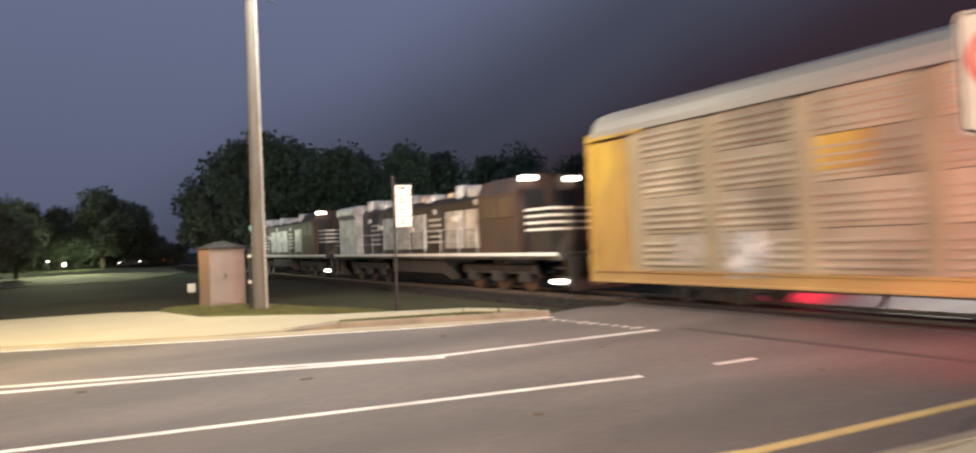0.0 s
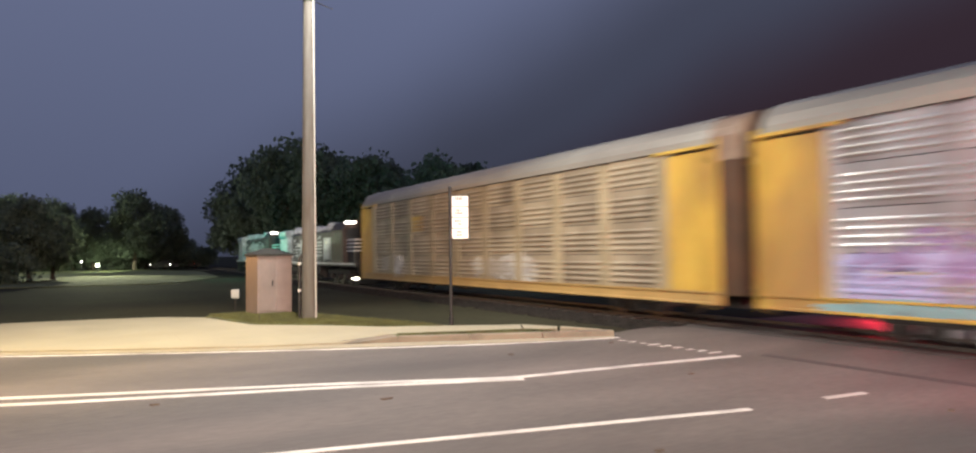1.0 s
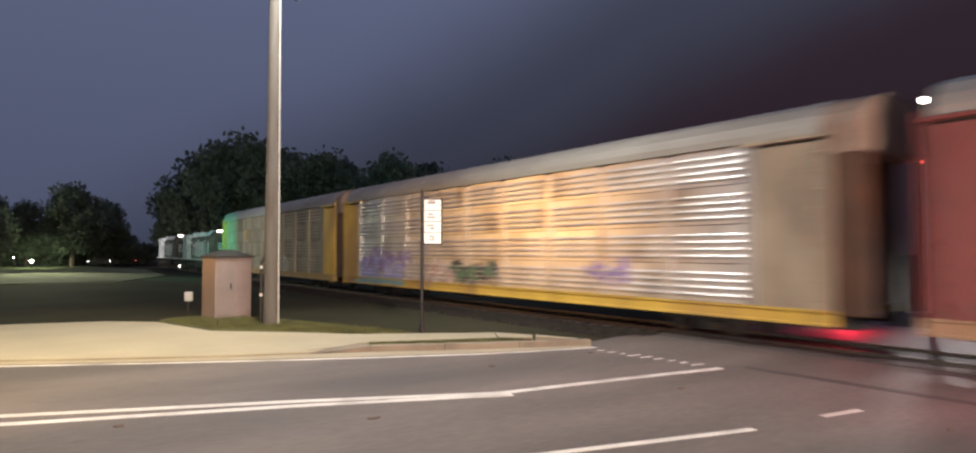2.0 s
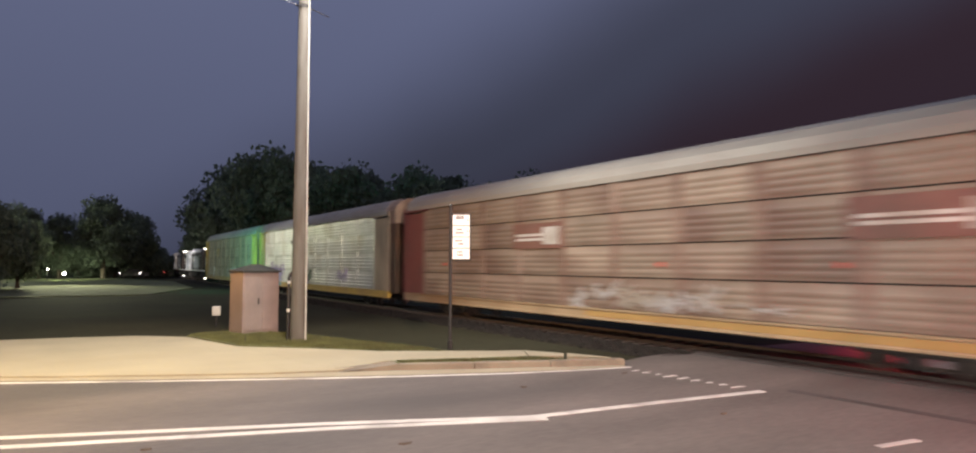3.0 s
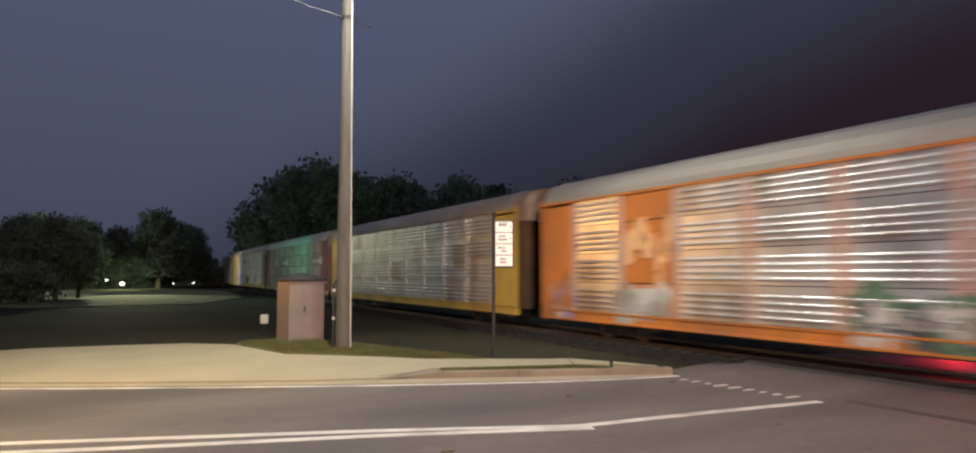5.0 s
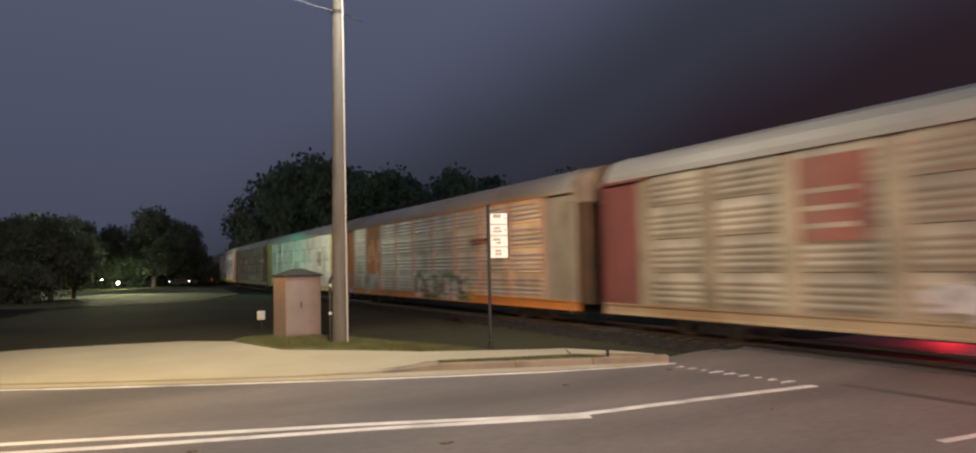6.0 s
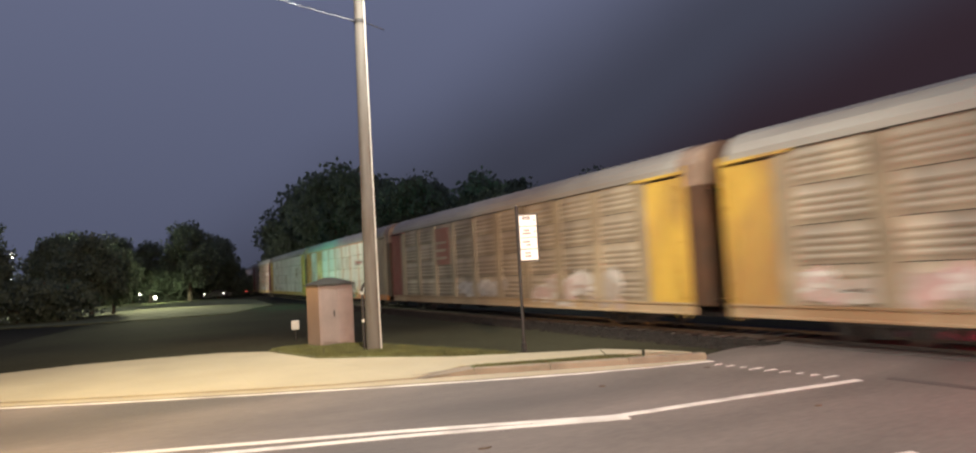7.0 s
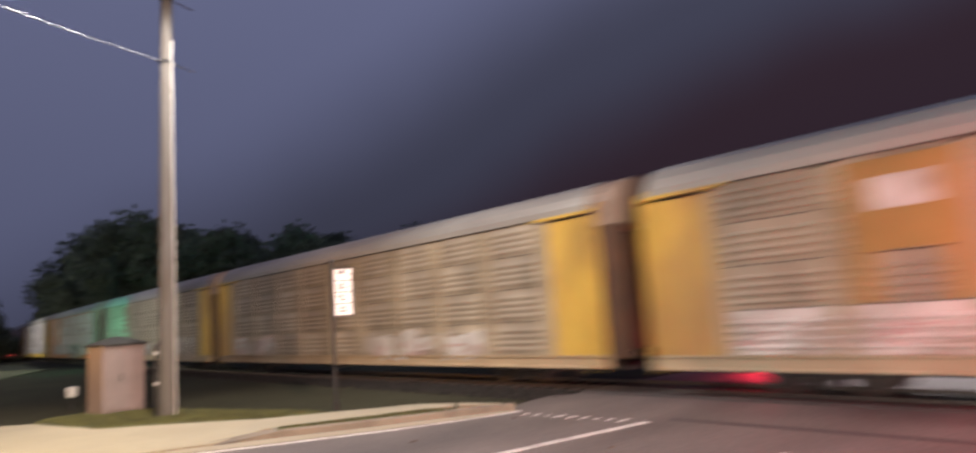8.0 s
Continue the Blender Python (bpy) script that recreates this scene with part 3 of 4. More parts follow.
def truck(parent, y0):
    bm = bmesh.new()
    for x in (-1.0, 1.0):
        for a, b, c, d in ((-1.25, 1.25, 0.5, 0.66), (-0.28, 0.28, 0.24, 0.52), (-1.05, -0.7, 0.28, 0.56), (0.7, 1.05, 0.28, 0.56)):
            box(bm, x - 0.09, x + 0.09, y0 + a, y0 + b, c, d, 0.03)
        for k in (-0.2, -0.07, 0.07, 0.2):
            tube(bm, (x, y0 + k, 0.3), (x, y0 + k, 0.52), 0.05, sides=8)
    box(bm, -0.95, 0.95, y0 - 0.2, y0 + 0.2, 0.42, 0.68)
    tr = part("truck", bm, UNDER, parent)
    for k in (-0.88, 0.88):
        bm = bmesh.new()
        for x in (-0.76, 0.76):
            tube(bm, (x - 0.06, y0 + k, 0.455), (x + 0.06, y0 + k, 0.455), 0.355, sides=20)
            tube(bm, (x + (0.02 if x > 0 else -0.02), y0 + k, 0.455), (x + (0.09 if x > 0 else -0.09), y0 + k, 0.455), 0.15, sides=12)
        tube(bm, (-0.8, y0 + k, 0.455), (0.8, y0 + k, 0.455), 0.07, sides=8)
        part("wheelset", bm, WHEEL, tr)


def blot(bm, cy, cz, ry, rz, x, rnd):
    """One lobed patch of paint, standing a hair proud of the panels."""
    n = 14
    ph, lobes = rnd.uniform(0, 6.28), rnd.choice((2, 3, 5))
    ring = []
    for i in range(n):
        a = 6.283 * i / n
        r = 1 + 0.16 * math.sin(lobes * a + ph) + rnd.uniform(-0.12, 0.12)
        ring.append((cy + ry * r * math.cos(a), max(SILL0 + 0.02, min(EAVE - 0.05, cz + rz * r * math.sin(a)))))
    front = [bm.verts.new((x, y, z)) for y, z in ring]
    back = [bm.verts.new((x + 0.05, y, z)) for y, z in ring]
    bm.faces.new(front)
    for i in range(n):
        bm.faces.new((front[i], front[(i + 1) % n], back[(i + 1) % n], back[i]))


def stroke(bm, a, b, c, wide, x):
    """One bent stroke of paint from a over b to c, in (y, z)."""
    pts = []
    for i in range(7):
        u = i / 6
        pts.append(Vector(a).lerp(Vector(b), u).lerp(Vector(b).lerp(Vector(c), u), u))
    left, right = [], []
    for i, p in enumerate(pts):
        d = (pts[min(i + 1, 6)] - pts[max(i - 1, 0)]).normalized()
        n = Vector((-d.y, d.x)) * wide * (0.5 if 0 < i < 6 else 0.36)
        left.append(p + n)
        right.append(p - n)
    ring = [(v.x, max(SILL0 + 0.02, min(EAVE - 0.05, v.y))) for v in left + right[::-1]]
    front = [bm.verts.new((x, y, z)) for y, z in ring]
    back = [bm.verts.new((x + 0.05, y, z)) for y, z in ring]
    for i in range(6):
        bm.faces.new((front[i], front[i + 1], front[12 - i], front[13 - i]))
    for i in range(14):
        bm.faces.new((front[i], front[(i + 1) % 14], back[(i + 1) % 14], back[i]))


def letter(car, mat, label, cy, cz, ry, rz, x, rnd):
    """A made-up sprayed shape of three or four strokes."""
    for k in range(rnd.choice((3, 3, 4))):
        a, b, c = [(cy + rnd.uniform(-1, 1) * ry, cz + rnd.uniform(-1, 1) * rz) for _ in range(3)]
        if k == 0:
            a, c = (cy - 0.6 * ry, cz - rz), (cy - 0.3 * ry, cz + rz)
        if k == 1:
            c = (cy + 0.7 * ry, cz - rz)
        bm = bmesh.new()
        stroke(bm, a, b, c, rz * rnd.uniform(0.3, 0.55), x - 0.0006 * k)
        part("graffiti_stroke", bm, mat, car, label)


def graffiti(car, y0, y1, z0, z1, colors, seed, count=9, fill=1.0):
    """Sprayed lettering shapes between y0 and y1 (metres behind the car's front)."""
    rnd = random.Random(seed)
    for ci, c in enumerate(colors):
        for k in range(count):
            cy = -(y0 + (y1 - y0) * (k + rnd.uniform(0.2, 0.8)) / count)
            cz = (z0 + z1) / 2 + rnd.uniform(-0.25, 0.25) * (z1 - z0)
            ry = fill * (y1 - y0) / count * rnd.uniform(0.6, 1.0) * (1 - 0.2 * ci)
            rz = fill * (z1 - z0) * rnd.uniform(0.25, 0.45) * (1 - 0.2 * ci)
            x = -HALF - 0.012 - 0.005 * ci - 0.0004 * (k % 5)
            if ci == 0 and (len(colors) > 1 or fill > 1.1):
                bm = bmesh.new()
                blot(bm, BODY / 2 + cy, cz, ry, rz, x, rnd)
                part("graffiti_fill", bm, SPRAY[c], car, "sprayed " + c + " graffiti")
            letter(car, SPRAY[c], "sprayed " + c + " graffiti", BODY / 2 + cy, cz, ry * 1.15, rz * 1.2, x - 0.002, rnd)


def placard(car, y0, y1, z0, z1, mat, name="placard", label="", depth=0.012):
    bm = bmesh.new()
    box(bm, -HALF - depth, -HALF + 0.04, BODY / 2 - y1, BODY / 2 - y0, z0, z1)
    return part(name, bm, mat, car, label)


def autorack(label, panels, posts, ends, sill, rear=None, style="ridged", trim=None, roof=None, over=None, post=POSTW, lower=None):
    """A covered car-carrying wagon; its origin is on the rails under its middle and it travels towards +y."""
    car = thing("autorack_wagon", label, "railway wagon", group="wagons of the train")
    h = BODY / 2
    bm = bmesh.new()
    box(bm, -HALF + 0.1, HALF, -h + 0.5, h - 0.5, SILL1, EAVE)
    part("inner_body", bm, UNDER, car)
    bm = bmesh.new()
    prof = [(-HALF - 0.03, EAVE - 0.03), (-HALF - 0.02, 5.17), (-1.47, 5.41), (-1.26, 5.65), (-0.8, 5.83), (0, 5.91), (0.8, 5.83), (1.26, 5.65), (1.47, 5.41), (HALF + 0.02, 5.17), (HALF + 0.03, EAVE - 0.03)]
    extrude(bm, prof, -h + 0.25, h - 0.25)
    rf = part("roof", bm, roof or ROOF, car)
    for e in (-1, 1):
        bm = bmesh.new()
        extrude(bm, [(x * 0.995, z - 0.01) for x, z in prof], *sorted((e * (h - 0.26), e * (h - 0.235))))
        part("roof_end", bm, RUST, rf, "rusty roof end plate")
    for k in range(14):
        bm = bmesh.new()
        y = -h + 0.6 + (BODY - 1.2) * k / 13
        for a, b in zip(prof[1:], prof[2:-1]):
            tube(bm, (a[0], y, a[1]), (b[0], y, b[1]), 0.016, sides=5)
        part("roof_seam", bm, roof or ROOF, rf)
    # side sill with a lower lip
    for side in (-1, 1):
        bm = bmesh.new()
        x = side * HALF
        prof = [(x - side * 0.12, SILL0), (x + side * 0.03, SILL0), (x + side * 0.03, SILL0 + 0.05), (x, SILL0 + 0.07), (x, SILL1 - 0.06), (x + side * 0.04, SILL1 - 0.05), (x + side * 0.04, SILL1), (x - side * 0.12, SILL1)]
        extrude(bm, prof, -h, h)
        part("side_sill", bm, sill, car)
        bm = bmesh.new()
        low = 0.11 if trim else 0.055
        out = 0.04 if trim else 0.012
        prof = [(x - side * 0.1, EAVE - low), (x + side * out, EAVE - low), (x + side * out, EAVE - 0.035), (x - side * 0.1, EAVE - 0.035)]
        extrude(bm, prof, -h + 0.1, h - 0.1)
        part("top_rail", bm, trim or UNDER, car)
    # bays of stacked panels between posts, both sides
    for side in (-1, 1):
        if side == 1:
            bm = bmesh.new()
            box(bm, HALF - 0.04, HALF + 0.01, -h + END, h - END, SILL1, EAVE - 0.12)
            part("far_side", bm, panels, car)
            continue
        for b in range(BAYS):
            y = h - END - BAYLEN * (b + 0.5)
            mat, st = (over or {}).get(b, (panels, style))
            for t in range(TIERS):
                ob = part("panel", panel_mesh(st, (lower or {}).get(b, mat) if t == 0 else mat), None, car)
                ob.matrix_basis = pose(-HALF + 0.03, y, SILL1 + t * TIER)
        for b in range(BAYS + 1):
            y = h - END - BAYLEN * b
            if style == "seamed":
                for t in range(TIERS):
                    bm = bmesh.new()
                    box(bm, -HALF, -HALF + 0.1, y - 0.16, y + 0.16, SILL1 + t * TIER + 0.022, SILL1 + (t + 1) * TIER - 0.022)
                    part("post_section", bm, posts, car)
            else:
                bm = bmesh.new()
                out = 0.006 if post == POSTW else 0.03
                box(bm, -HALF - out, -HALF + 0.1, y - post / 2, y + post / 2, SILL1, EAVE - 0.11, 0.008)
                part("post", bm, posts, car)
    # end bays: door pocket of vertical pressings, folded doors across the end
    for e in (1, -1):
        mat = ends if e == 1 else (rear or ends)
        for side in (-1, 1):
            bm = bmesh.new()
            n = 7
            pts = []
            for k in range(n):
                y = h - END + 0.1 + (END - 0.2) * k / n
                w = (END - 0.2) / n
                pts += [(-HALF + 0.02, y), (-HALF - 0.025, y + w * 0.25), (-HALF - 0.025, y + w * 0.75), (-HALF + 0.02, y + w)]
            pts += [(-HALF + 0.12, pts[-1][1]), (-HALF + 0.12, pts[0][1])]
            pts = [(-side * x, e * y) for x, y in pts]
            slab(bm, pts, SILL1, EAVE - 0.2)
            part("door_pocket", bm, mat, car)
            bm = bmesh.new()
            x = side * HALF
            box(bm, min(x - side * 0.2, x + side * 0.035), max(x - side * 0.2, x + side * 0.035), min(e * (h - 0.1), e * h), max(e * (h - 0.1), e * h), SILL1, EAVE + 0.12, 0.015)
            part("corner_post", bm, mat, car)
            bm = bmesh.new()
            ya, yb = sorted((e * (h - END - 0.25), e * (h - 0.02)))
            xa, xb = sorted((x - side * 0.1, x + side * 0.1))
            box(bm, xa, xb, ya, yb, EAVE - 0.12, EAVE - 0.03, 0.01)
            part("door_hood", bm, mat, car)
        for x in (-0.75, 0.75):
            bm = bmesh.new()
            box(bm, x - 0.72, x + 0.72, min(e * (h - 0.26), e * (h - 0.18)), max(e * (h - 0.26), e * (h - 0.18)), SILL1 + 0.05, EAVE + 0.1, 0.02)
            for k in range(5):
                z = SILL1 + 0.5 + k * 0.8
                box(bm, x - 0.68, x + 0.68, min(e * (h - 0.18), e * (h - 0.14)), max(e * (h - 0.18), e * (h - 0.14)), z, z + 0.1)
            # rear doors take the shaded brown, except on oxide red ends
            part("end_door", bm, mat if e == 1 or mat == OXIDE else DOORSHADE, car)
        if e == -1:
            # plate added in the gap to show the shaded end of the wagon
            bm = bmesh.new()
            box(bm, -HALF + 0.02, -HALF + 0.3, -h - 0.75, -h - 0.01, SILL1 - 0.1, 4.5, 0.03)
            part("door_edge", bm, mat if mat == OXIDE else DOORSHADE, car, "dark added plate standing for the shaded wagon end")
            bm = bmesh.new()
            cap = [(-HALF + 0.01, 4.5), (-HALF + 0.01, 5.15), (-1.45, 5.39), (-1.24, 5.63), (-0.79, 5.8), (0, 5.88), (0.79, 5.8), (1.24, 5.63), (1.45, 5.39), (HALF - 0.01, 5.15), (HALF - 0.01, 4.5)]
            extrude(bm, cap, -h - 0.72, -h + 0.24)
            part("end_hood", bm, ENDCAP, car, "dusty tan hood over the end doors")
        bm = bmesh.new()
        for k in range(9):
            z = SILL1 + 0.2 + k * 0.42
            tube(bm, (-HALF - 0.07, e * (h - 0.1), z), (-HALF - 0.07, e * (h - 0.5), z), 0.012, sides=6)
        for y in (0.1, 0.5):
            tube(bm, (-HALF - 0.07, e * (h - y), SILL0 - 0.1), (-HALF - 0.07, e * (h - y), SILL1 + 3.7), 0.014, sides=6)
        part("ladder", bm, mat, car)
        bm = bmesh.new()
        tube(bm, (0, e * (h - 0.3), 0.82), (0, e * (h + 0.7), 0.82), 0.09, sides=10)
        box(bm, -0.14, 0.14, min(e * (h + 0.47), e * (h + 0.71)), max(e * (h + 0.47), e * (h + 0.71)), 0.66, 0.98, 0.03)
        part("coupler", bm, UNDER, car)
    bm = bmesh.new()
    box(bm, -0.35, 0.35, -h + 0.2, h - 0.2, 0.5, SILL1 - 0.02)
    for k in range(9):
        y = -h + 2 + (BODY - 4) * k / 8
        box(bm, -HALF + 0.13, HALF - 0.13, y - 0.08, y + 0.08, 0.72, SILL1 - 0.03)
    tube(bm, (-0.9, 1.0, 0.62), (-0.9, 2.4, 0.62), 0.18, sides=12)
    tube(bm, (-1.1, -8, 0.6), (-1.1, 8, 0.6), 0.03, sides=6)
    part("underframe", bm, UNDER, car)
    for y in (-h + 3.9, h - 3.9):
        truck(car, y)
    return car


FRONTS = [-0.4, 27.9, 56.8, 85.45, 114.4, 143.0, 171.6, 200.2]
cars = []
# yellow-ended tan wagon behind the locomotives
c = autorack("weathered tan autorack wagon with yellow doors on the rails", TAN, TANPOST, YELLOW, WORNYELLOW, style="ridged", post=0.5)
placard(c, 7.0, 8.7, 3.25, 4.0, YELLOW, "patch", "faded yellow patch")
graffiti(c, 3.6, 6.2, 1.05, 2.1, ["grey", "white"], 11, 4)
graffiti(c, 14.0, 18.5, 1.1, 2.0, ["white", "grey"], 12, 6)
cars.append(c)
c = autorack("silver ridged autorack wagon with purple graffiti and yellow doors", SILVER, SILVER, YELLOW, YELLOW, rear=TAN, lower={0: SPRAY["paleblue"], 1: SPRAY["paleblue"]})
graffiti(c, 2.6, 6.8, 1.1, 2.0, ["paleblue"], 21, 5, 0.9)
graffiti(c, 2.3, 7.6, 1.55, 2.4, ["purple"], 26, 8, 1.0)
graffiti(c, 3.0, 7.5, 1.15, 1.8, ["white"], 27, 5)
graffiti(c, 2.4, 7.0, 0.7, 1.05, ["teal"], 28, 5, 1.3)
graffiti(c, 8.5, 11.0, 1.0, 1.9, ["pink"], 22, 3)
graffiti(c, 11.2, 14.5, 1.15, 1.95, ["black", "green"], 23, 6)
graffiti(c, 9.3, 10.3, 3.75, 4.1, ["black"], 24, 3)
graffiti(c, 19.5, 21.0, 1.2, 2.0, ["purple"], 25, 3)
cars.append(c)
c = autorack("seamed brown autorack wagon with dark red end doors", BROWN, BROWNPOST, OXIDE, SILLTAN, style="seamed")
for a, b in ((9.4, 12.3), (22.2, 25.7)):
    placard(c, a, b, 2.98, 3.9, LOGOBROWN, "logo_panel", "faded red-brown logo panel", 0.024)
    for k in range(2):
        placard(c, a + 0.2, b - 1.1, 3.27 + k * 0.16, 3.36 + k * 0.16, SPRAY["white"], "lettering_bar", "white bar of lettering", 0.03)
    placard(c, b - 1.05, b - 0.15, 3.12, 3.74, SPRAY["white"], "emblem", "white emblem block", 0.03)
placard(c, 13.5, 26.9, SILL0 + 0.09, SILL1 - 0.09, WORNYELLOW, "sill_paint", "worn yellow sill paint", 0.01)
for a in (4.0, 16.7, 22.0):
    placard(c, a, a + 0.14, 2.35, 2.48, REDLOGO, "reflector", "small red reflector", 0.03)
placard(c, 26.2, 27.0, 1.55, 1.72, YELLOW, "door_label", "yellow door label", 0.03)
graffiti(c, 13.0, 18.5, 1.1, 1.85, ["grey"], 31, 8)
graffiti(c, 15.0, 20.5, 1.1, 1.6, ["grey"], 32, 6, 0.7)
cars.append(c)
c = autorack("silver ridged autorack wagon with yellow doors and sill", SILVER, SILVER, YELLOW, YELLOW)
graffiti(c, 3.4, 5.2, 1.2, 1.75, ["grey"], 42, 3)
graffiti(c, 7.5, 11.4, 1.1, 1.6, ["grey"], 43, 5, 0.8)
# tan plate added for the sodium lamp's gold reflection on the panels
placard(c, 21.2, 22.4, 2.6, 3.7, TANPOST, "placard", "tan plate painted as a gold lamp reflection")
cars.append(c)
c = autorack("silver ridged autorack wagon with orange doors and graffiti", SILVER, FADED, ORANGE, ORANGE, rear=TAN, trim=ORANGE, over={1: (ORANGE, "flat")})
graffiti(c, 0.6, 2.0, 0.8, 2.0, ["pink", "purple", "orange"], 51, 3)
graffiti(c, 4.2, 6.8, 0.8, 2.0, ["white", "grey"], 52, 4)
graffiti(c, 4.75, 7.0, 1.3, 4.7, ["peach"], 56, 9, 0.34)
graffiti(c, 12.6, 18.6, 0.78, 1.95, ["green", "white", "black", "white"], 53, 9, 1.1)
graffiti(c, 18.3, 19.4, 0.75, 1.4, ["yellow"], 55, 2)
graffiti(c, 19.0, 20.8, 3.3, 3.6, ["black", "red"], 54, 3)
cars.append(c)
c = autorack("weathered tan autorack wagon with dark red front doors", TAN, DULLPOST, OXIDE, SILLTAN, rear=YELLOW, style="shallow", post=0.55)
placard(c, 7.2, 9.2, 2.75, 4.75, LOGORED, "logo_panel", "faded red logo panel")
for k in range(3):
    placard(c, 7.5, 8.9, 3.05 + k * 0.42, 3.17 + k * 0.42, TAN, "lettering_bar", "tan bar of lettering", 0.02)
graffiti(c, 10.5, 15.5, 1.1, 1.9, ["white", "grey"], 61, 6)
graffiti(c, 18.0, 24.0, 0.9, 2.0, ["white", "pink"], 62, 6)
cars.append(c)
c = autorack("weathered tan autorack wagon with yellow doors and tan sill", TAN, DULLPOST, YELLOW, SILLTAN, style="shallow", post=0.55)
graffiti(c, 2.4, 7.5, 1.05, 1.9, ["pink", "white"], 71, 5)
placard(c, 12.4, 12.55, 2.5, 2.64, REDLOGO, "reflector", "small red reflector", 0.02)
graffiti(c, 15.0, 22.5, 1.0, 1.8, ["white", "pink"], 73, 8)
cars.append(c)
c = autorack("tan ridged autorack wagon with a large orange panel", TAN, TANPOST, YELLOW, TANPOST, style="ridged", lower={0: SPRAY["white"], 1: SPRAY["white"], 2: SPRAY["white"]})
placard(c, 4.95, 7.05, 3.05, 4.85, GOLD, "logo_panel", "orange logo panel", 0.032)
for a in (4.95, 6.6):
    placard(c, a, a + 0.45, 2.05, 3.05, GOLD, "panel_strip", "orange strip under the panel", 0.032)
placard(c, 5.45, 6.6, 3.85, 4.5, SPRAY["white"], "emblem", "white emblem block", 0.038)
graffiti(c, 2.4, 10.5, 1.15, 2.0, ["pink"], 82, 9, 0.7)
cars.append(c)


def locomotive():
    """A six-axle diesel with its short nose towards -y."""
    lo = thing("diesel_locomotive", "black diesel locomotive with white nose stripes on the rails", "locomotive", group="locomotives of the train")
    h = 11.0
    bm = bmesh.new()
    box(bm, -1.5, 1.5, -h, h, 1.3, 1.52, 0.03)
    fr = part("frame", bm, LOCO, lo)
    for side in (-1, 1):
        bm = bmesh.new()
        box(bm, side * 1.5 - 0.012, side * 1.5 + 0.012, -h + 0.3, h - 0.3, 1.43, 1.55)
        part("sill_stripe", bm, LOCOWHITE, fr, "white sill stripe")
    bm = bmesh.new()
    prof = [(-0.95, 1.52), (-0.95, 3.7), (-0.8, 3.95), (0.8, 3.95), (0.95, 3.7), (0.95, 1.52)]
    extrude(bm, prof, -h + 5.2, h - 3.6)
    part("hood", bm, LOCO, lo)
    bm = bmesh.new()
    prof = [(-1.35, 1.52), (-1.35, 3.5), (-1.5, 3.75), (-1.5, 4.1), (-1.1, 4.25), (1.1, 4.25), (1.5, 4.1), (1.5, 3.75), (1.35, 3.5), (1.35, 1.52)]
    extrude(bm, prof, h - 3.6, h - 0.9)
    part("radiator", bm, LOCOGREY, lo, "grimy grey radiator section")
    for k in range(7):
        y = -h + 5.6 + k * 1.7
        bm = bmesh.new()
        box(bm, -0.99, -0.94, y, y + 1.5, 1.75, 3.35, 0.02)
        # most doors pale, standing for lamp reflections on the black hood
        part("hood_door", bm, LOCO if k in (2, 6) else LOCOGREY, lo)
        bm = bmesh.new()
        for q in range(5):
            box(bm, -1.02, -0.985, y + 0.2, y + 1.3, 2.0 + q * 0.25, 2.1 + q * 0.25)
        part("louvre", bm, LOCOGREY, lo)
    for k, y in enumerate((-2.0, 0.6, 3.2)):
        bm = bmesh.new()
        tube(bm, (0, y, 3.9), (0, y, 4.2), 0.62, sides=20)
        part("roof_fan", bm, LOCOGREY, lo)
    for y, w, z in ((-4.9, 0.9, 0.35), (-3.5, 0.5, 0.5), (-0.9, 0.8, 0.28), (1.7, 0.6, 0.45), (4.4, 1.0, 0.32), (6.2, 0.7, 0.5)):
        bm = bmesh.new()
        box(bm, -0.85, 0.55, y, y + w, 3.8, 3.95 + z, 0.05)
        for q in range(3):
            box(bm, -0.9, -0.84, y + 0.08 + q * w * 0.3, y + w * (0.22 + 0.3 * q), 3.86, 3.88 + z, 0.01)
        part("roof_hatch", bm, LOCOGREY, lo, "pale grimy roof hatch")
    bm = bmesh.new()
    prof = [(-1.5, 1.52), (-1.5, 3.75), (-1.2, 4.25), (-0.6, 4.42), (0.6, 4.42), (1.2, 4.25), (1.5, 3.75), (1.5, 1.52)]
    extrude(bm, prof, -h + 2.5, -h + 5.2)
    cab = part("cab", bm, LOCOCAB, lo, "brownish cab with warm lamp light in its colour")
    for side in (-1, 1):
        for y in (-h + 2.8, -h + 3.9):
            bm = bmesh.new()
            box(bm, side * 1.5 - 0.02, side * 1.5 + 0.02, y, y + 0.9, 2.85, 3.6, 0.015)
            part("side_window", bm, GLASS, cab)
    for x in (-0.75, 0.75):
        bm = bmesh.new()
        box(bm, x - 0.5, x + 0.5, -h + 2.47, -h + 2.52, 3.2, 3.85, 0.015)
        part("windscreen", bm, GLASS, cab)
    bm = bmesh.new()
    prof = [(-1.2, 1.52), (-1.2, 2.9), (-0.95, 3.15), (0.95, 3.15), (1.2, 2.9), (1.2, 1.52)]
    extrude(bm, prof, -h + 1.0, -h + 2.5)
    nose = part("nose", bm, LOCO, lo)
    for k in range(4):
        z = 2.3 + k * 0.24
        bm = bmesh.new()
        box(bm, -1.215, 1.215, -h + 0.985, -h + 2.45, z, z + 0.09)
        part("nose_stripe", bm, LOCOWHITE, nose, "white nose stripe")
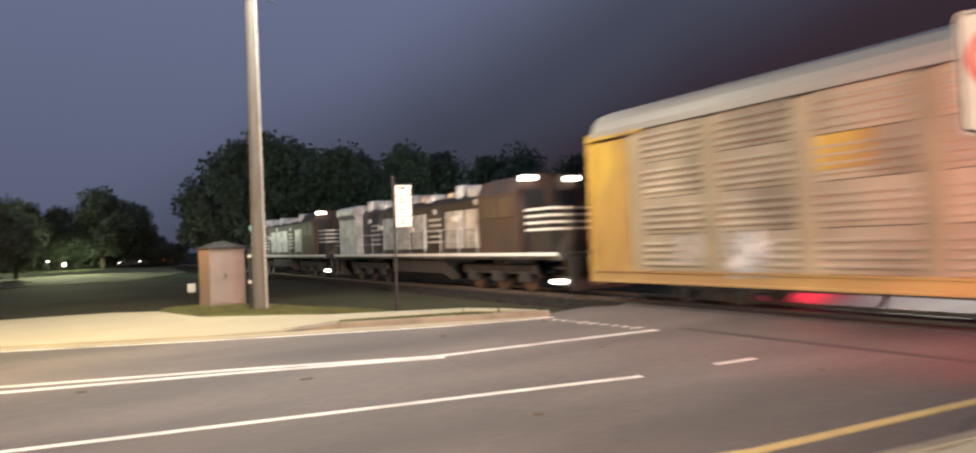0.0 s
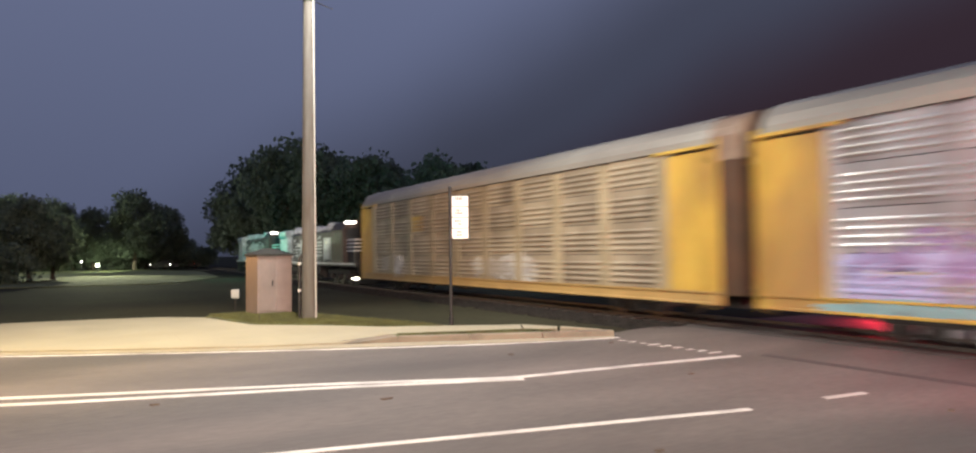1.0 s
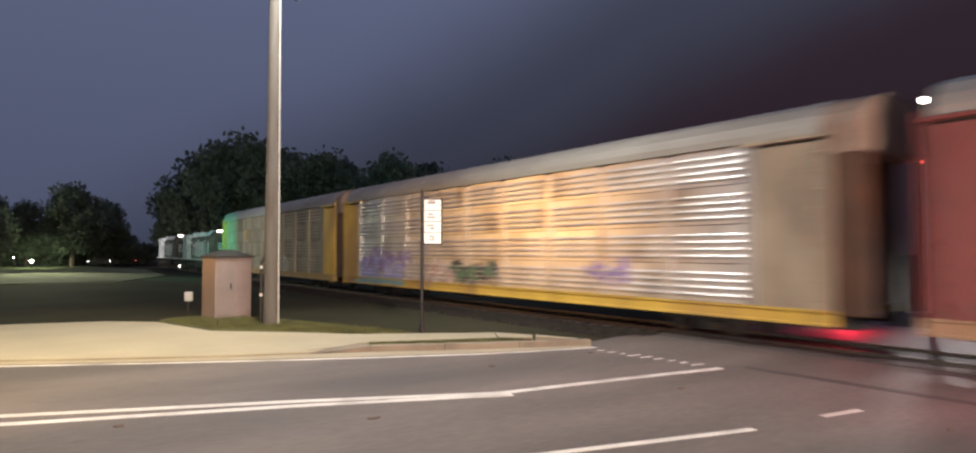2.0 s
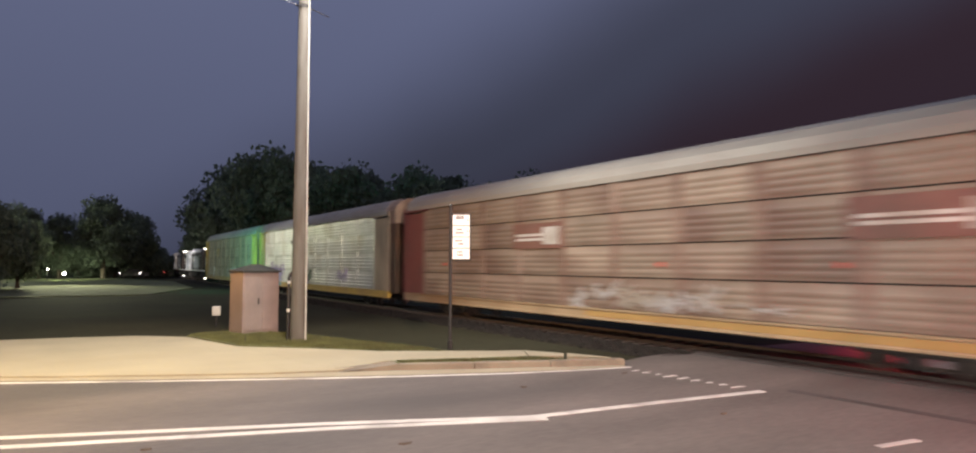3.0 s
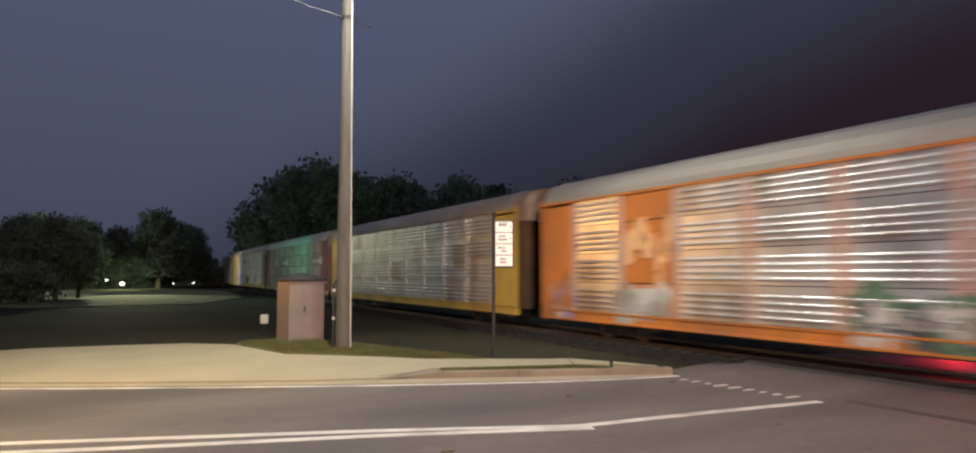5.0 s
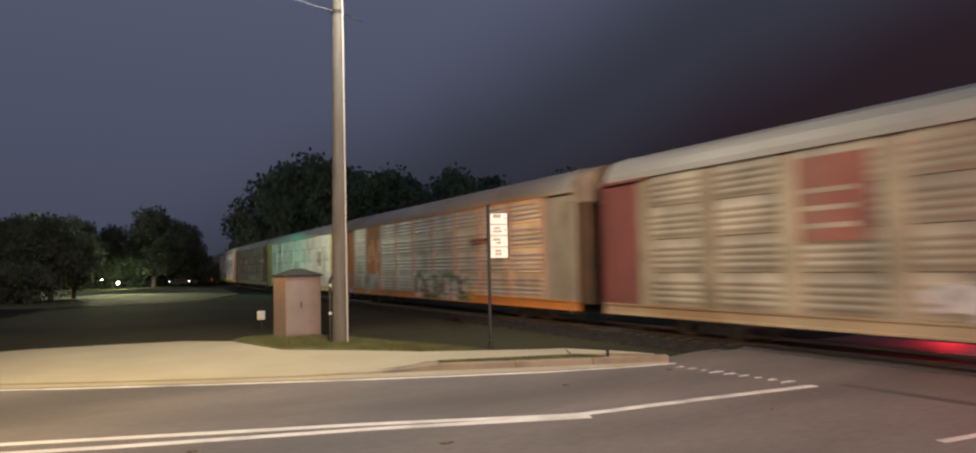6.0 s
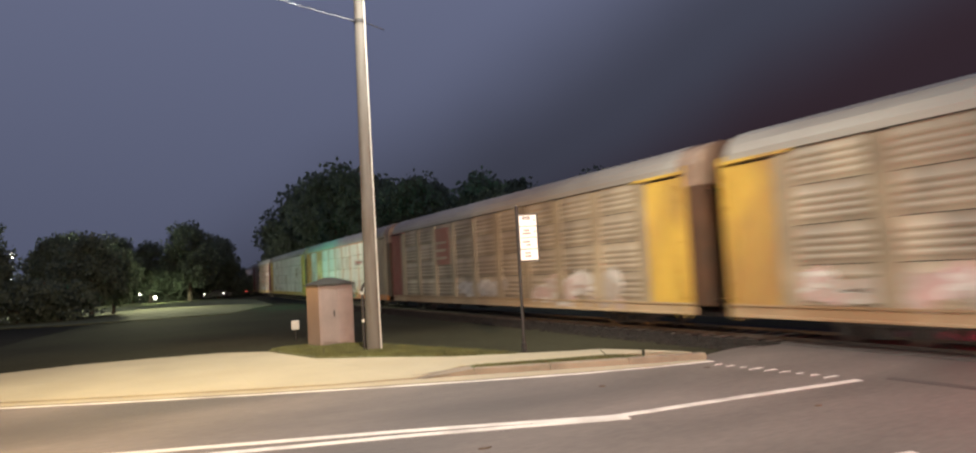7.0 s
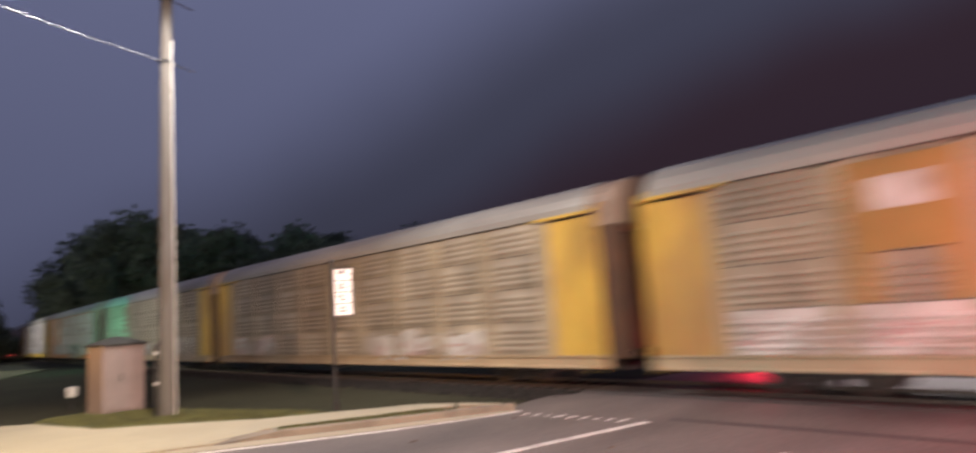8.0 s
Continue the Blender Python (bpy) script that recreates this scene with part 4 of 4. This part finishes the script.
    for x in (-1.0, 1.0):
        bm = bmesh.new()
        box(bm, x - 0.32, x + 0.32, -h + 2.3, -h + 2.62, 4.16, 4.32, 0.03)
        part("number_board", bm, NUMBERGLOW, cab, "lit white number board")
    bm = bmesh.new()
    box(bm, -1.46, -1.0, -h + 0.3, -h + 0.75, 0.5, 0.62, 0.02)
    part("step_light", bm, NUMBERGLOW, lo, "lit step light")
    for e, side in ((-1, -1), (-1, 1), (1, -1), (1, 1)):
        bm = bmesh.new()
        for q in range(4):
            box(bm, side * 1.1, side * 1.5, e * (h - 0.25) - 0.2, e * (h - 0.25) + 0.2, 0.45 + q * 0.28, 0.49 + q * 0.28)
        box(bm, side * 1.08, side * 1.11, e * (h - 0.25) - 0.22, e * (h - 0.25) + 0.22, 0.4, 1.4)
        part("steps", bm, LOCO, lo)
    bm = bmesh.new()
    for side in (-1, 1):
        for k in range(11):
            y = -h + 5.4 + k * 1.5
            tube(bm, (side * 1.47, y, 1.5), (side * 1.47, y, 2.55), 0.018, sides=6)
        tube(bm, (side * 1.47, -h + 5.4, 2.55), (side * 1.47, h - 0.6, 2.55), 0.02, sides=6)
        tube(bm, (side * 1.47, -h + 5.4, 2.05), (side * 1.47, h - 0.6, 2.05), 0.012, sides=6)
    part("handrail", bm, LOCOGREY, lo, "grimy grey handrail")
    for k, (y, z, w) in enumerate(((-5.1, 3.5, 0.3), (-3.3, 2.9, 0.5), (-1.4, 3.3, 0.25), (0.9, 2.6, 0.45), (2.4, 3.4, 0.3), (4.6, 2.8, 0.5), (6.1, 3.2, 0.35))):
        bm = bmesh.new()
        box(bm, -1.06, -0.96, y, y + w, z, z + 0.22, 0.02)
        part("equipment_box", bm, LOCOWHITE if k % 2 else LOCOGREY, lo)
    bm = bmesh.new()
    prof = [(-1.35, 1.25), (-1.4, 0.7), (-1.0, 0.4), (1.0, 0.4), (1.4, 0.7), (1.35, 1.25)]
    extrude(bm, prof, -2.6, 2.6)
    part("fuel_tank", bm, UNDER, lo)
    for y0 in (-h + 4.6, h - 4.6):
        bm = bmesh.new()
        for x in (-1.05, 1.05):
            box(bm, x - 0.1, x + 0.1, y0 - 2.5, y0 + 2.5, 0.75, 1.1, 0.04)
            for k in (-1.8, 0, 1.8):
                box(bm, x - 0.16, x + 0.16, y0 + k - 0.25, y0 + k + 0.25, 0.45, 0.85, 0.04)
        box(bm, -1.0, 1.0, y0 - 0.4, y0 + 0.4, 0.8, 1.3)
        tr = part("truck", bm, UNDER, lo)
        for k in (-1.8, 0, 1.8):
            bm = bmesh.new()
            for x in (-0.76, 0.76):
                tube(bm, (x - 0.06, y0 + k, 0.6), (x + 0.06, y0 + k, 0.6), 0.5, sides=20)
            tube(bm, (-0.8, y0 + k, 0.6), (0.8, y0 + k, 0.6), 0.09, sides=8)
            part("wheelset", bm, WHEEL, tr)
    for e in (-1, 1):
        bm = bmesh.new()
        box(bm, -1.3, 1.3, min(e * (h - 0.02), e * (h + 0.12)), max(e * (h - 0.02), e * (h + 0.12)), 0.25, 1.35, 0.04)
        part("pilot", bm, LOCO, lo)
        bm = bmesh.new()
        box(bm, -0.15, 0.15, min(e * h, e * (h + 0.5)), max(e * h, e * (h + 0.5)), 0.68, 1.0, 0.03)
        part("coupler", bm, UNDER, lo)
    return lo


locos = [locomotive()]
locos.append(copy_thing(locos[0], Matrix()))

# ---- utility pole, sign, cabinet ----
PX, PY = 4.47, 22.45
pole = thing("utility_pole", "tall weathered wooden utility pole in the grass verge", "utility pole", (PX, PY, 0.05))
bm = bmesh.new()
bmesh.ops.create_cone(bm, cap_ends=True, segments=28, radius1=0.245, radius2=0.15, depth=14.2, matrix=Matrix.Translation((0, 0, 7.0)))
part("shaft", bm, WOODPOLE, pole)
for z in (10.35, 12.35):
    bm = bmesh.new()
    r = 0.245 - 0.095 * z / 14.2 + 0.012
    tube(bm, (0, 0, z - 0.06), (0, 0, z + 0.06), r, sides=24)
    tube(bm, (-r, -0.05, z), (-r - 0.12, -0.1, z), 0.03, sides=8)
    # arm added in place of the cable's short stretch past the pole
    tube(bm, (r, 0.0, z), (r + 0.62, 0.1, z - 0.12), 0.016, sides=8)
    part("band", bm, BLACKSTEEL, pole, "dark steel band with an added arm for the cable")
bm = bmesh.new()
tube(bm, (0.15, -0.24, 0.0), (0.1, -0.17, 11.0), 0.022, sides=8)
part("conduit", bm, GREYBOX, pole, "thin grey conduit")
bm = bmesh.new()
tube(bm, (-0.3, 0.06, -0.05), (-0.3, 0.06, 1.95), 0.045, sides=12)
tube(bm, (-0.3, 0.06, 1.95), (-0.2, 0.03, 2.1), 0.045, sides=12)
riser = part("riser_pipe", bm, BLACKSTEEL, pole, "dark riser pipe at the pole's foot")
for z in (0.9, 1.75):
    bm = bmesh.new()
    tube(bm, (-0.3, 0.06, z), (-0.3, 0.06, z + 0.09), 0.056, sides=12)
    part("pipe_clamp", bm, GREYBOX, riser, "pale metal clamp")


def cable(name, a, b, sag, r):
    cu = bpy.data.curves.new(name, "CURVE")
    cu.dimensions, cu.bevel_depth = "3D", r
    sp = cu.splines.new("POLY")
    sp.points.add(24)
    for i in range(25):
        u = i / 24
        p = Vector(a).lerp(Vector(b), u)
        sp.points[i].co = (p.x, p.y, p.z - sag * 4 * u * (1 - u), 1)
    cu.materials.append(WIRE)
    return tagged(new(name, cu), "thin overhead cable strung from the pole", "cable", "overhead cables")


for z in (10.4, 12.4):
    cable("overhead_cable", (PX - 0.2, PY - 0.1, z), (-12.2, 7.2, z - 2.4), 0.4, 0.009)

sign = thing("parking_sign", "white four-row notice sign on a black steel post", "sign", (7.6, 18.5, 0.05), -26)
bm = bmesh.new()
tube(bm, (0, 0, 0), (0, 0, 3.95), 0.045, sides=14)
tube(bm, (0, 0, 0), (0, 0, 0.25), 0.075, sides=14)
bmesh.ops.create_icosphere(bm, subdivisions=2, radius=0.055, matrix=Matrix.Translation((0, 0, 3.98)))
part("post", bm, BLACKSTEEL, sign)
bm = bmesh.new()
box(bm, 0.03, 0.57, -0.025, 0.025, 2.46, 3.78, 0.012)
bd = part("frame", bm, BLACKSTEEL, sign)
rnd = random.Random(3)
for k in range(4):
    z = 2.5 + k * 0.315
    bm = bmesh.new()
    box(bm, 0.055, 0.53, -0.036, -0.02, z, z + 0.295, 0.004)
    pn = part("sign_panel", bm, SIGNWHITE, bd, "white sign panel")
    for r in range(2 if k < 3 else 1):
        w = rnd.uniform(0.14, 0.24)
        cx = 0.27 + rnd.uniform(-0.04, 0.03)
        bm = bmesh.new()
        zz = z + (0.17 if r == 0 else 0.08)
        for q in range(4):
            a = cx - w / 2 + w * q / 4
            box(bm, a, a + w * 0.18, -0.039, -0.035, zz, zz + (0.055 if k < 3 else 0.1))
        part("lettering_bar", bm, SIGNBAR, pn, "dark bars of lettering")
    if k > 1:
        bm = bmesh.new()
        tube(bm, (0.47, -0.039, z + 0.15), (0.47, -0.035, z + 0.15), 0.035, sides=3)
        part("arrow", bm, SIGNBAR, pn, "dark arrow")

# traffic sign on the near footway
notice = thing("traffic_sign", "white traffic sign with a red disc and dark border", "sign", (2.54, 0.731, 0.13), -62)
bm = bmesh.new()
box(bm, -0.03, 0.03, 0.0, 0.03, -0.05, 2.68, 0.006)
part("post", bm, GREYBOX, notice, "galvanised steel post")


def rounded(bm, w, h, r, y0, y1, z):
    ring = []
    for cx, cz, a0 in ((w - r, h - r, 0), (r - w, h - r, 90), (r - w, r - h, 180), (w - r, r - h, 270)):
        for q in range(5):
            a = radians(a0 + q * 22.5)
            ring.append((cx + r * math.cos(a), z + cz + r * math.sin(a)))
    return extrude(bm, ring, y0, y1)


part("board", rounded(bmesh.new(), 0.1525, 0.222, 0.035, -0.012, -0.002, 2.444), DIMSIGN, notice)
part("border", rounded(bmesh.new(), 0.144, 0.2135, 0.028, -0.015, -0.008, 2.444), BLACKSTEEL, notice, "thin dark border")
part("face", rounded(bmesh.new(), 0.136, 0.2055, 0.022, -0.018, -0.01, 2.444), DIMSIGN, notice)
bm = bmesh.new()
tube(bm, (0, -0.021, 2.49), (0, -0.012, 2.49), 0.125, sides=32)
part("disc", bm, REDLOGO, notice, "red disc")
bm = bmesh.new()
tube(bm, (0, -0.024, 2.49), (0, -0.014, 2.49), 0.098, sides=32)
part("disc_face", bm, DIMSIGN, notice)

# signal cabinet: base outline from its three seen corners, with a low hipped roof
cabinet = thing("signal_cabinet", "pinkish-tan metal equipment cabinet with a dark hipped roof", "cabinet", (3.3, 24.9, 0.06), 15)
W, D, H = 1.28, 0.95, 2.05
bm = bmesh.new()
box(bm, 0, W, 0, D, 0.0, H, 0.015)
part("body", bm, CABINET, cabinet)
bm = bmesh.new()
for k in range(2):
    box(bm, 0.05 + k * W / 2, W / 2 - 0.03 + k * W / 2, -0.018, 0.004, 0.14, H - 0.1, 0.008)
part("door", bm, CABINET, cabinet)
bm = bmesh.new()
box(bm, W / 2 - 0.13, W / 2 - 0.09, -0.05, -0.018, 1.0, 1.2, 0.008)
part("handle", bm, BLACKSTEEL, cabinet)
bm = bmesh.new()
rf = [bm.verts.new(v) for v in ((-0.06, -0.07, H), (W + 0.06, -0.07, H), (W + 0.06, D + 0.06, H), (-0.06, D + 0.06, H), (-0.06, -0.07, H + 0.05), (W + 0.06, -0.07, H + 0.05), (W + 0.06, D + 0.06, H + 0.05), (-0.06, D + 0.06, H + 0.05), (0.45, D / 2, H + 0.27), (W - 0.45, D / 2, H + 0.27))]
for f in ((0, 1, 5, 4), (1, 2, 6, 5), (2, 3, 7, 6), (3, 0, 4, 7), (4, 5, 9, 8), (5, 6, 9), (6, 7, 8, 9), (7, 4, 8), (3, 2, 1, 0)):
    bm.faces.new([rf[i] for i in f])
part("roof", bm, CABROOF, cabinet)
bm = bmesh.new()
box(bm, -0.05, W + 0.05, -0.06, D + 0.05, -0.1, 0.03)
part("plinth", bm, KERB, cabinet)

meter = thing("utility_pedestal", "small grey utility box on a dark stake", "utility box", (3.24, 29.6, 0.0), -15)
bm = bmesh.new()
tube(bm, (0, 0, -0.05), (0, 0, 0.5), 0.035, sides=10)
part("stake", bm, BLACKSTEEL, meter)
bm = bmesh.new()
box(bm, -0.15, 0.15, -0.09, 0.09, 0.4, 0.76, 0.03)
part("box", bm, GREYBOX, meter)
post = thing("marker_stake", "thin short marker stake in the apron edge", "stake", (2.95, 22.6, 0.05))
bm = bmesh.new()
tube(bm, (0, 0, -0.02), (0, 0, 0.22), 0.015, sides=8)
part("stake", bm, BLACKSTEEL, post)


# ---- trees and far side ----
def leaf_crown(seed, rx, rz, count, size):
    """Many small leaves round a few dozen limbs' ends, with gaps between the clumps."""
    r = random.Random(seed)
    clumps = []
    while len(clumps) < 70:
        v = Vector((r.uniform(-1, 1), r.uniform(-1, 1), r.uniform(-0.9, 1)))
        if 0.25 < v.length < 0.95:
            clumps.append((Vector((v.x * rx, v.y * rx, v.z * rz)), r.uniform(0.16, 0.42) * rx))
    verts, faces = [], []
    for _ in range(count):
        c, cr = r.choice(clumps)
        d = Vector((r.gauss(0, 1), r.gauss(0, 1), r.gauss(0, 0.8))).normalized() * cr * r.random() ** 0.4
        p = c + d
        q = Euler((r.uniform(0, 6.3), r.uniform(0, 6.3), r.uniform(0, 6.3))).to_matrix()
        s = size * r.uniform(0.6, 1.3)
        k = len(verts)
        for a, b in ((-0.5, 0), (0, -0.35), (0.6, 0), (0, 0.35)):
            verts.append(tuple(p + q @ Vector((a * s, b * s, 0))))
        faces.append((k, k + 1, k + 2, k + 3))
    me = bpy.data.meshes.new("crown")
    me.from_pydata(verts, [], faces)
    me.materials.append(LEAF)
    return me, clumps


def tree(seed, rx, rz, trunk_h, count, size, label):
    t = thing("tree", label, "tree", group="trees beyond the crossing")
    crown, clumps = leaf_crown(seed, rx, rz, count, size)
    mid = Vector((0, 0, trunk_h + rz * 0.75))
    bm = bmesh.new()
    tube(bm, (0, 0, -0.3), (0, 0, trunk_h), rx * 0.08, rx * 0.06, 10)
    tube(bm, (0, 0, trunk_h), tuple(mid), rx * 0.06, rx * 0.03, 8)
    for c, cr in clumps[::5]:
        tube(bm, (0, 0, trunk_h * 0.9 + 0.2 * rz), tuple(mid + c * 0.9), rx * 0.03, rx * 0.008, 6)
    part("trunk", bm, BARK, t)
    ob = part("crown", crown, None, t)
    ob.matrix_basis = pose(*mid)
    return t


oak = tree(1, 6.5, 6.0, 4.0, 16000, 0.6, "dark leafy broad tree at night")
elm = tree(2, 5.0, 5.5, 3.0, 13000, 0.5, "dark leafy round tree at night")
bush = tree(3, 2.6, 1.7, 0.4, 5000, 0.3, "dark leafy shrub at night")
oak.matrix_basis = pose(24.5, 110, 0, 0, 0, 20) @ Matrix.Diagonal((1.25, 1.25, 1.35, 1))
elm.matrix_basis = pose(1.2, 122, 0, 0, 0, 0) @ Matrix.Diagonal((0.95, 0.95, 0.95, 1))
bush.matrix_basis = pose(-24, 60, 0)
for src, x, y, s in ((oak, 34, 104, 1.2), (oak, 41, 90, 1.08), (oak, 31, 128, 1.5), (oak, 49, 77, 0.95), (oak, 54, 66, 0.85), (oak, 17.5, 124, 0.9), (oak, 27, 140, 1.5),
                     (elm, -8.0, 74, 0.58), (elm, -11.5, 82, 0.62), (elm, -4.6, 126, 0.75), (elm, 6.0, 130, 0.8), (elm, 11.0, 158, 0.5), (elm, -27, 92, 0.9), (elm, -17, 74, 0.7), (elm, -9.5, 120, 0.8), (elm, -36, 84, 1.0), (elm, -15, 122, 0.85), (bush, -12, 127, 1.5), (bush, -7.5, 130, 1.6), (bush, -2, 129, 1.5), (bush, 3, 131, 1.6), (bush, 8, 133, 1.3), (bush, 12, 136, 1.2), (bush, -10, 70, 1.1), (bush, -13.5, 72, 1.2), (bush, -18, 68, 1.4), (elm, -6.6, 79, 0.5),
                     (bush, -19, 50, 1.2), (bush, 9.5, 140, 0.9)):
    m = pose(x, y, 0, 0, 0, (x * 37 + y * 11) % 360) @ Matrix.Diagonal((s, s, s, 1))
    t = copy_thing(src, Matrix())
    t.matrix_basis = m


def lawn_lamp(x, y, z, r, label):
    lp = thing("lamp_post", label, "lamp post", (x, y, 0), group="far lamps")
    bm = bmesh.new()
    tube(bm, (0, 0.3, -0.1), (0, 0.3, z), 0.05, sides=8)
    tube(bm, (0, 0.3, z), (0, 0.0, z + 0.05), 0.04, sides=8)
    part("post", bm, BLACKSTEEL, lp)
    bm = bmesh.new()
    bmesh.ops.create_icosphere(bm, subdivisions=2, radius=r, matrix=Matrix.Translation((0, 0, z)))
    part("globe", bm, LAMPGLOW, lp, "glowing white globe")


lawn_lamp(-3.6, 111.8, 0.95, 0.22, "low glowing lamp on the far lawn")
lawn_lamp(-5.6, 112.5, 1.5, 0.1, "low glowing lamp on the far lawn")
lawn_lamp(-11.7, 111.4, 1.85, 0.16, "glowing lamp among the far trees")
lawn_lamp(-20.5, 110.0, 7.7, 0.3, "tall glowing lamp among the far trees")
lawn_lamp(-21.0, 110.4, 4.7, 0.32, "glowing lamp among the far trees")
lawn_lamp(-20.3, 111.0, 2.6, 0.25, "glowing lamp among the far trees")
street = thing("street_lamp", "glowing street lamp beyond the railway", "street lamp", (31.2, 16.2, 0))
bm = bmesh.new()
tube(bm, (0, 0, -0.1), (0, 0, 9.0), 0.11, 0.07, 12)
tube(bm, (0, 0, 8.95), (-0.5, -0.5, 9.05), 0.05, sides=8)
part("post", bm, BLACKSTEEL, street)
bm = bmesh.new()
box(bm, -0.75, -0.3, -0.7, -0.3, 8.85, 9.05, 0.04)
part("lamp_head", bm, LAMPGLOW, street, "glowing lamp head")
flasher = thing("crossing_signal", "railway crossing signal mast with lit red lamps", "crossing signal", (20.6, 11.1, 0))
bm = bmesh.new()
tube(bm, (0, 0, -0.1), (0, 0, 5.4), 0.07, sides=12)
box(bm, -0.45, 0.45, -0.04, 0.04, 5.0, 5.1)
part("mast", bm, GREYBOX, flasher)
for x in (-0.42, 0.42):
    bm = bmesh.new()
    tube(bm, (x, -0.02, 5.05), (x, 0.02, 5.05), 0.25, sides=20)
    hood = part("backing", bm, BLACKSTEEL, flasher)
    bm = bmesh.new()
    tube(bm, (x, -0.04, 5.05), (x, -0.02, 5.05), 0.13, sides=20)
    part("lens", bm, TAILGLOW, flasher, "glowing red lens")
bm = bmesh.new()
slab(bm, [(-40, 80), (-22, 68), (-8, 60), (3, 60), (8, 74), (9, 100), (3, 124), (-40, 132)], -0.2, 0.0)
solid("far_lawn", bm, GRASS, "far mown lawn lit by small lamps", "grass")


def far_car(x, y, turn, tail, label):
    c = thing("parked_car", label, "car", (x, y, 0), turn, group="far cars")
    bm = bmesh.new()
    prof = [(-2.2, 0.35), (-2.2, 0.8), (-1.3, 0.95), (-0.7, 1.42), (0.9, 1.42), (1.6, 0.95), (2.2, 0.85), (2.2, 0.35)]
    extrude(bm, prof, -0.88, 0.88)
    part("body", bm, LOCO, c)
    for dx in (-1.35, 1.35):
        for dy in (-0.8, 0.8):
            bm = bmesh.new()
            tube(bm, (dx, dy - 0.1, 0.32), (dx, dy + 0.1, 0.32), 0.32, sides=14)
            part("wheel", bm, BLACKSTEEL, c)
    for dx in (-2.2, 0.9):
        bm = bmesh.new()
        box(bm, dx - 0.07, dx + 0.07, -0.95, -0.86, 0.72, 0.84, 0.02)
        part("light", bm, TAILGLOW if tail else LAMPGLOW, c, "glowing red tail light" if tail else "glowing white headlight")


far_car(5.6, 128.0, 10, False, "dark parked car with glowing white headlights")
far_car(9.8, 134.0, 10, True, "dark parked car with glowing red tail lights")


# ---- movement ----
def motions():
    """The train runs along the track at an even speed."""
    steps = [k * 0.25 for k in range(33)]
    for car, front in zip(cars, FRONTS):
        rows = []
        for t in steps:
            x, y, h = rail_line(FRONT_AT + SPEED * t - front - PITCH / 2)
            rows.append((t, pose(x, y, 0, 0, 0, -math.degrees(h))))
        walk(car, rows)
    for k, lo in enumerate(locos):
        rows = []
        for t in steps:
            x, y, h = rail_line(FRONT_AT + SPEED * t + 0.9 + 11.2 + 23.0 * k)
            rows.append((t, pose(x, y, 0, 0, 0, -math.degrees(h))))
        walk(lo, rows)


motions()
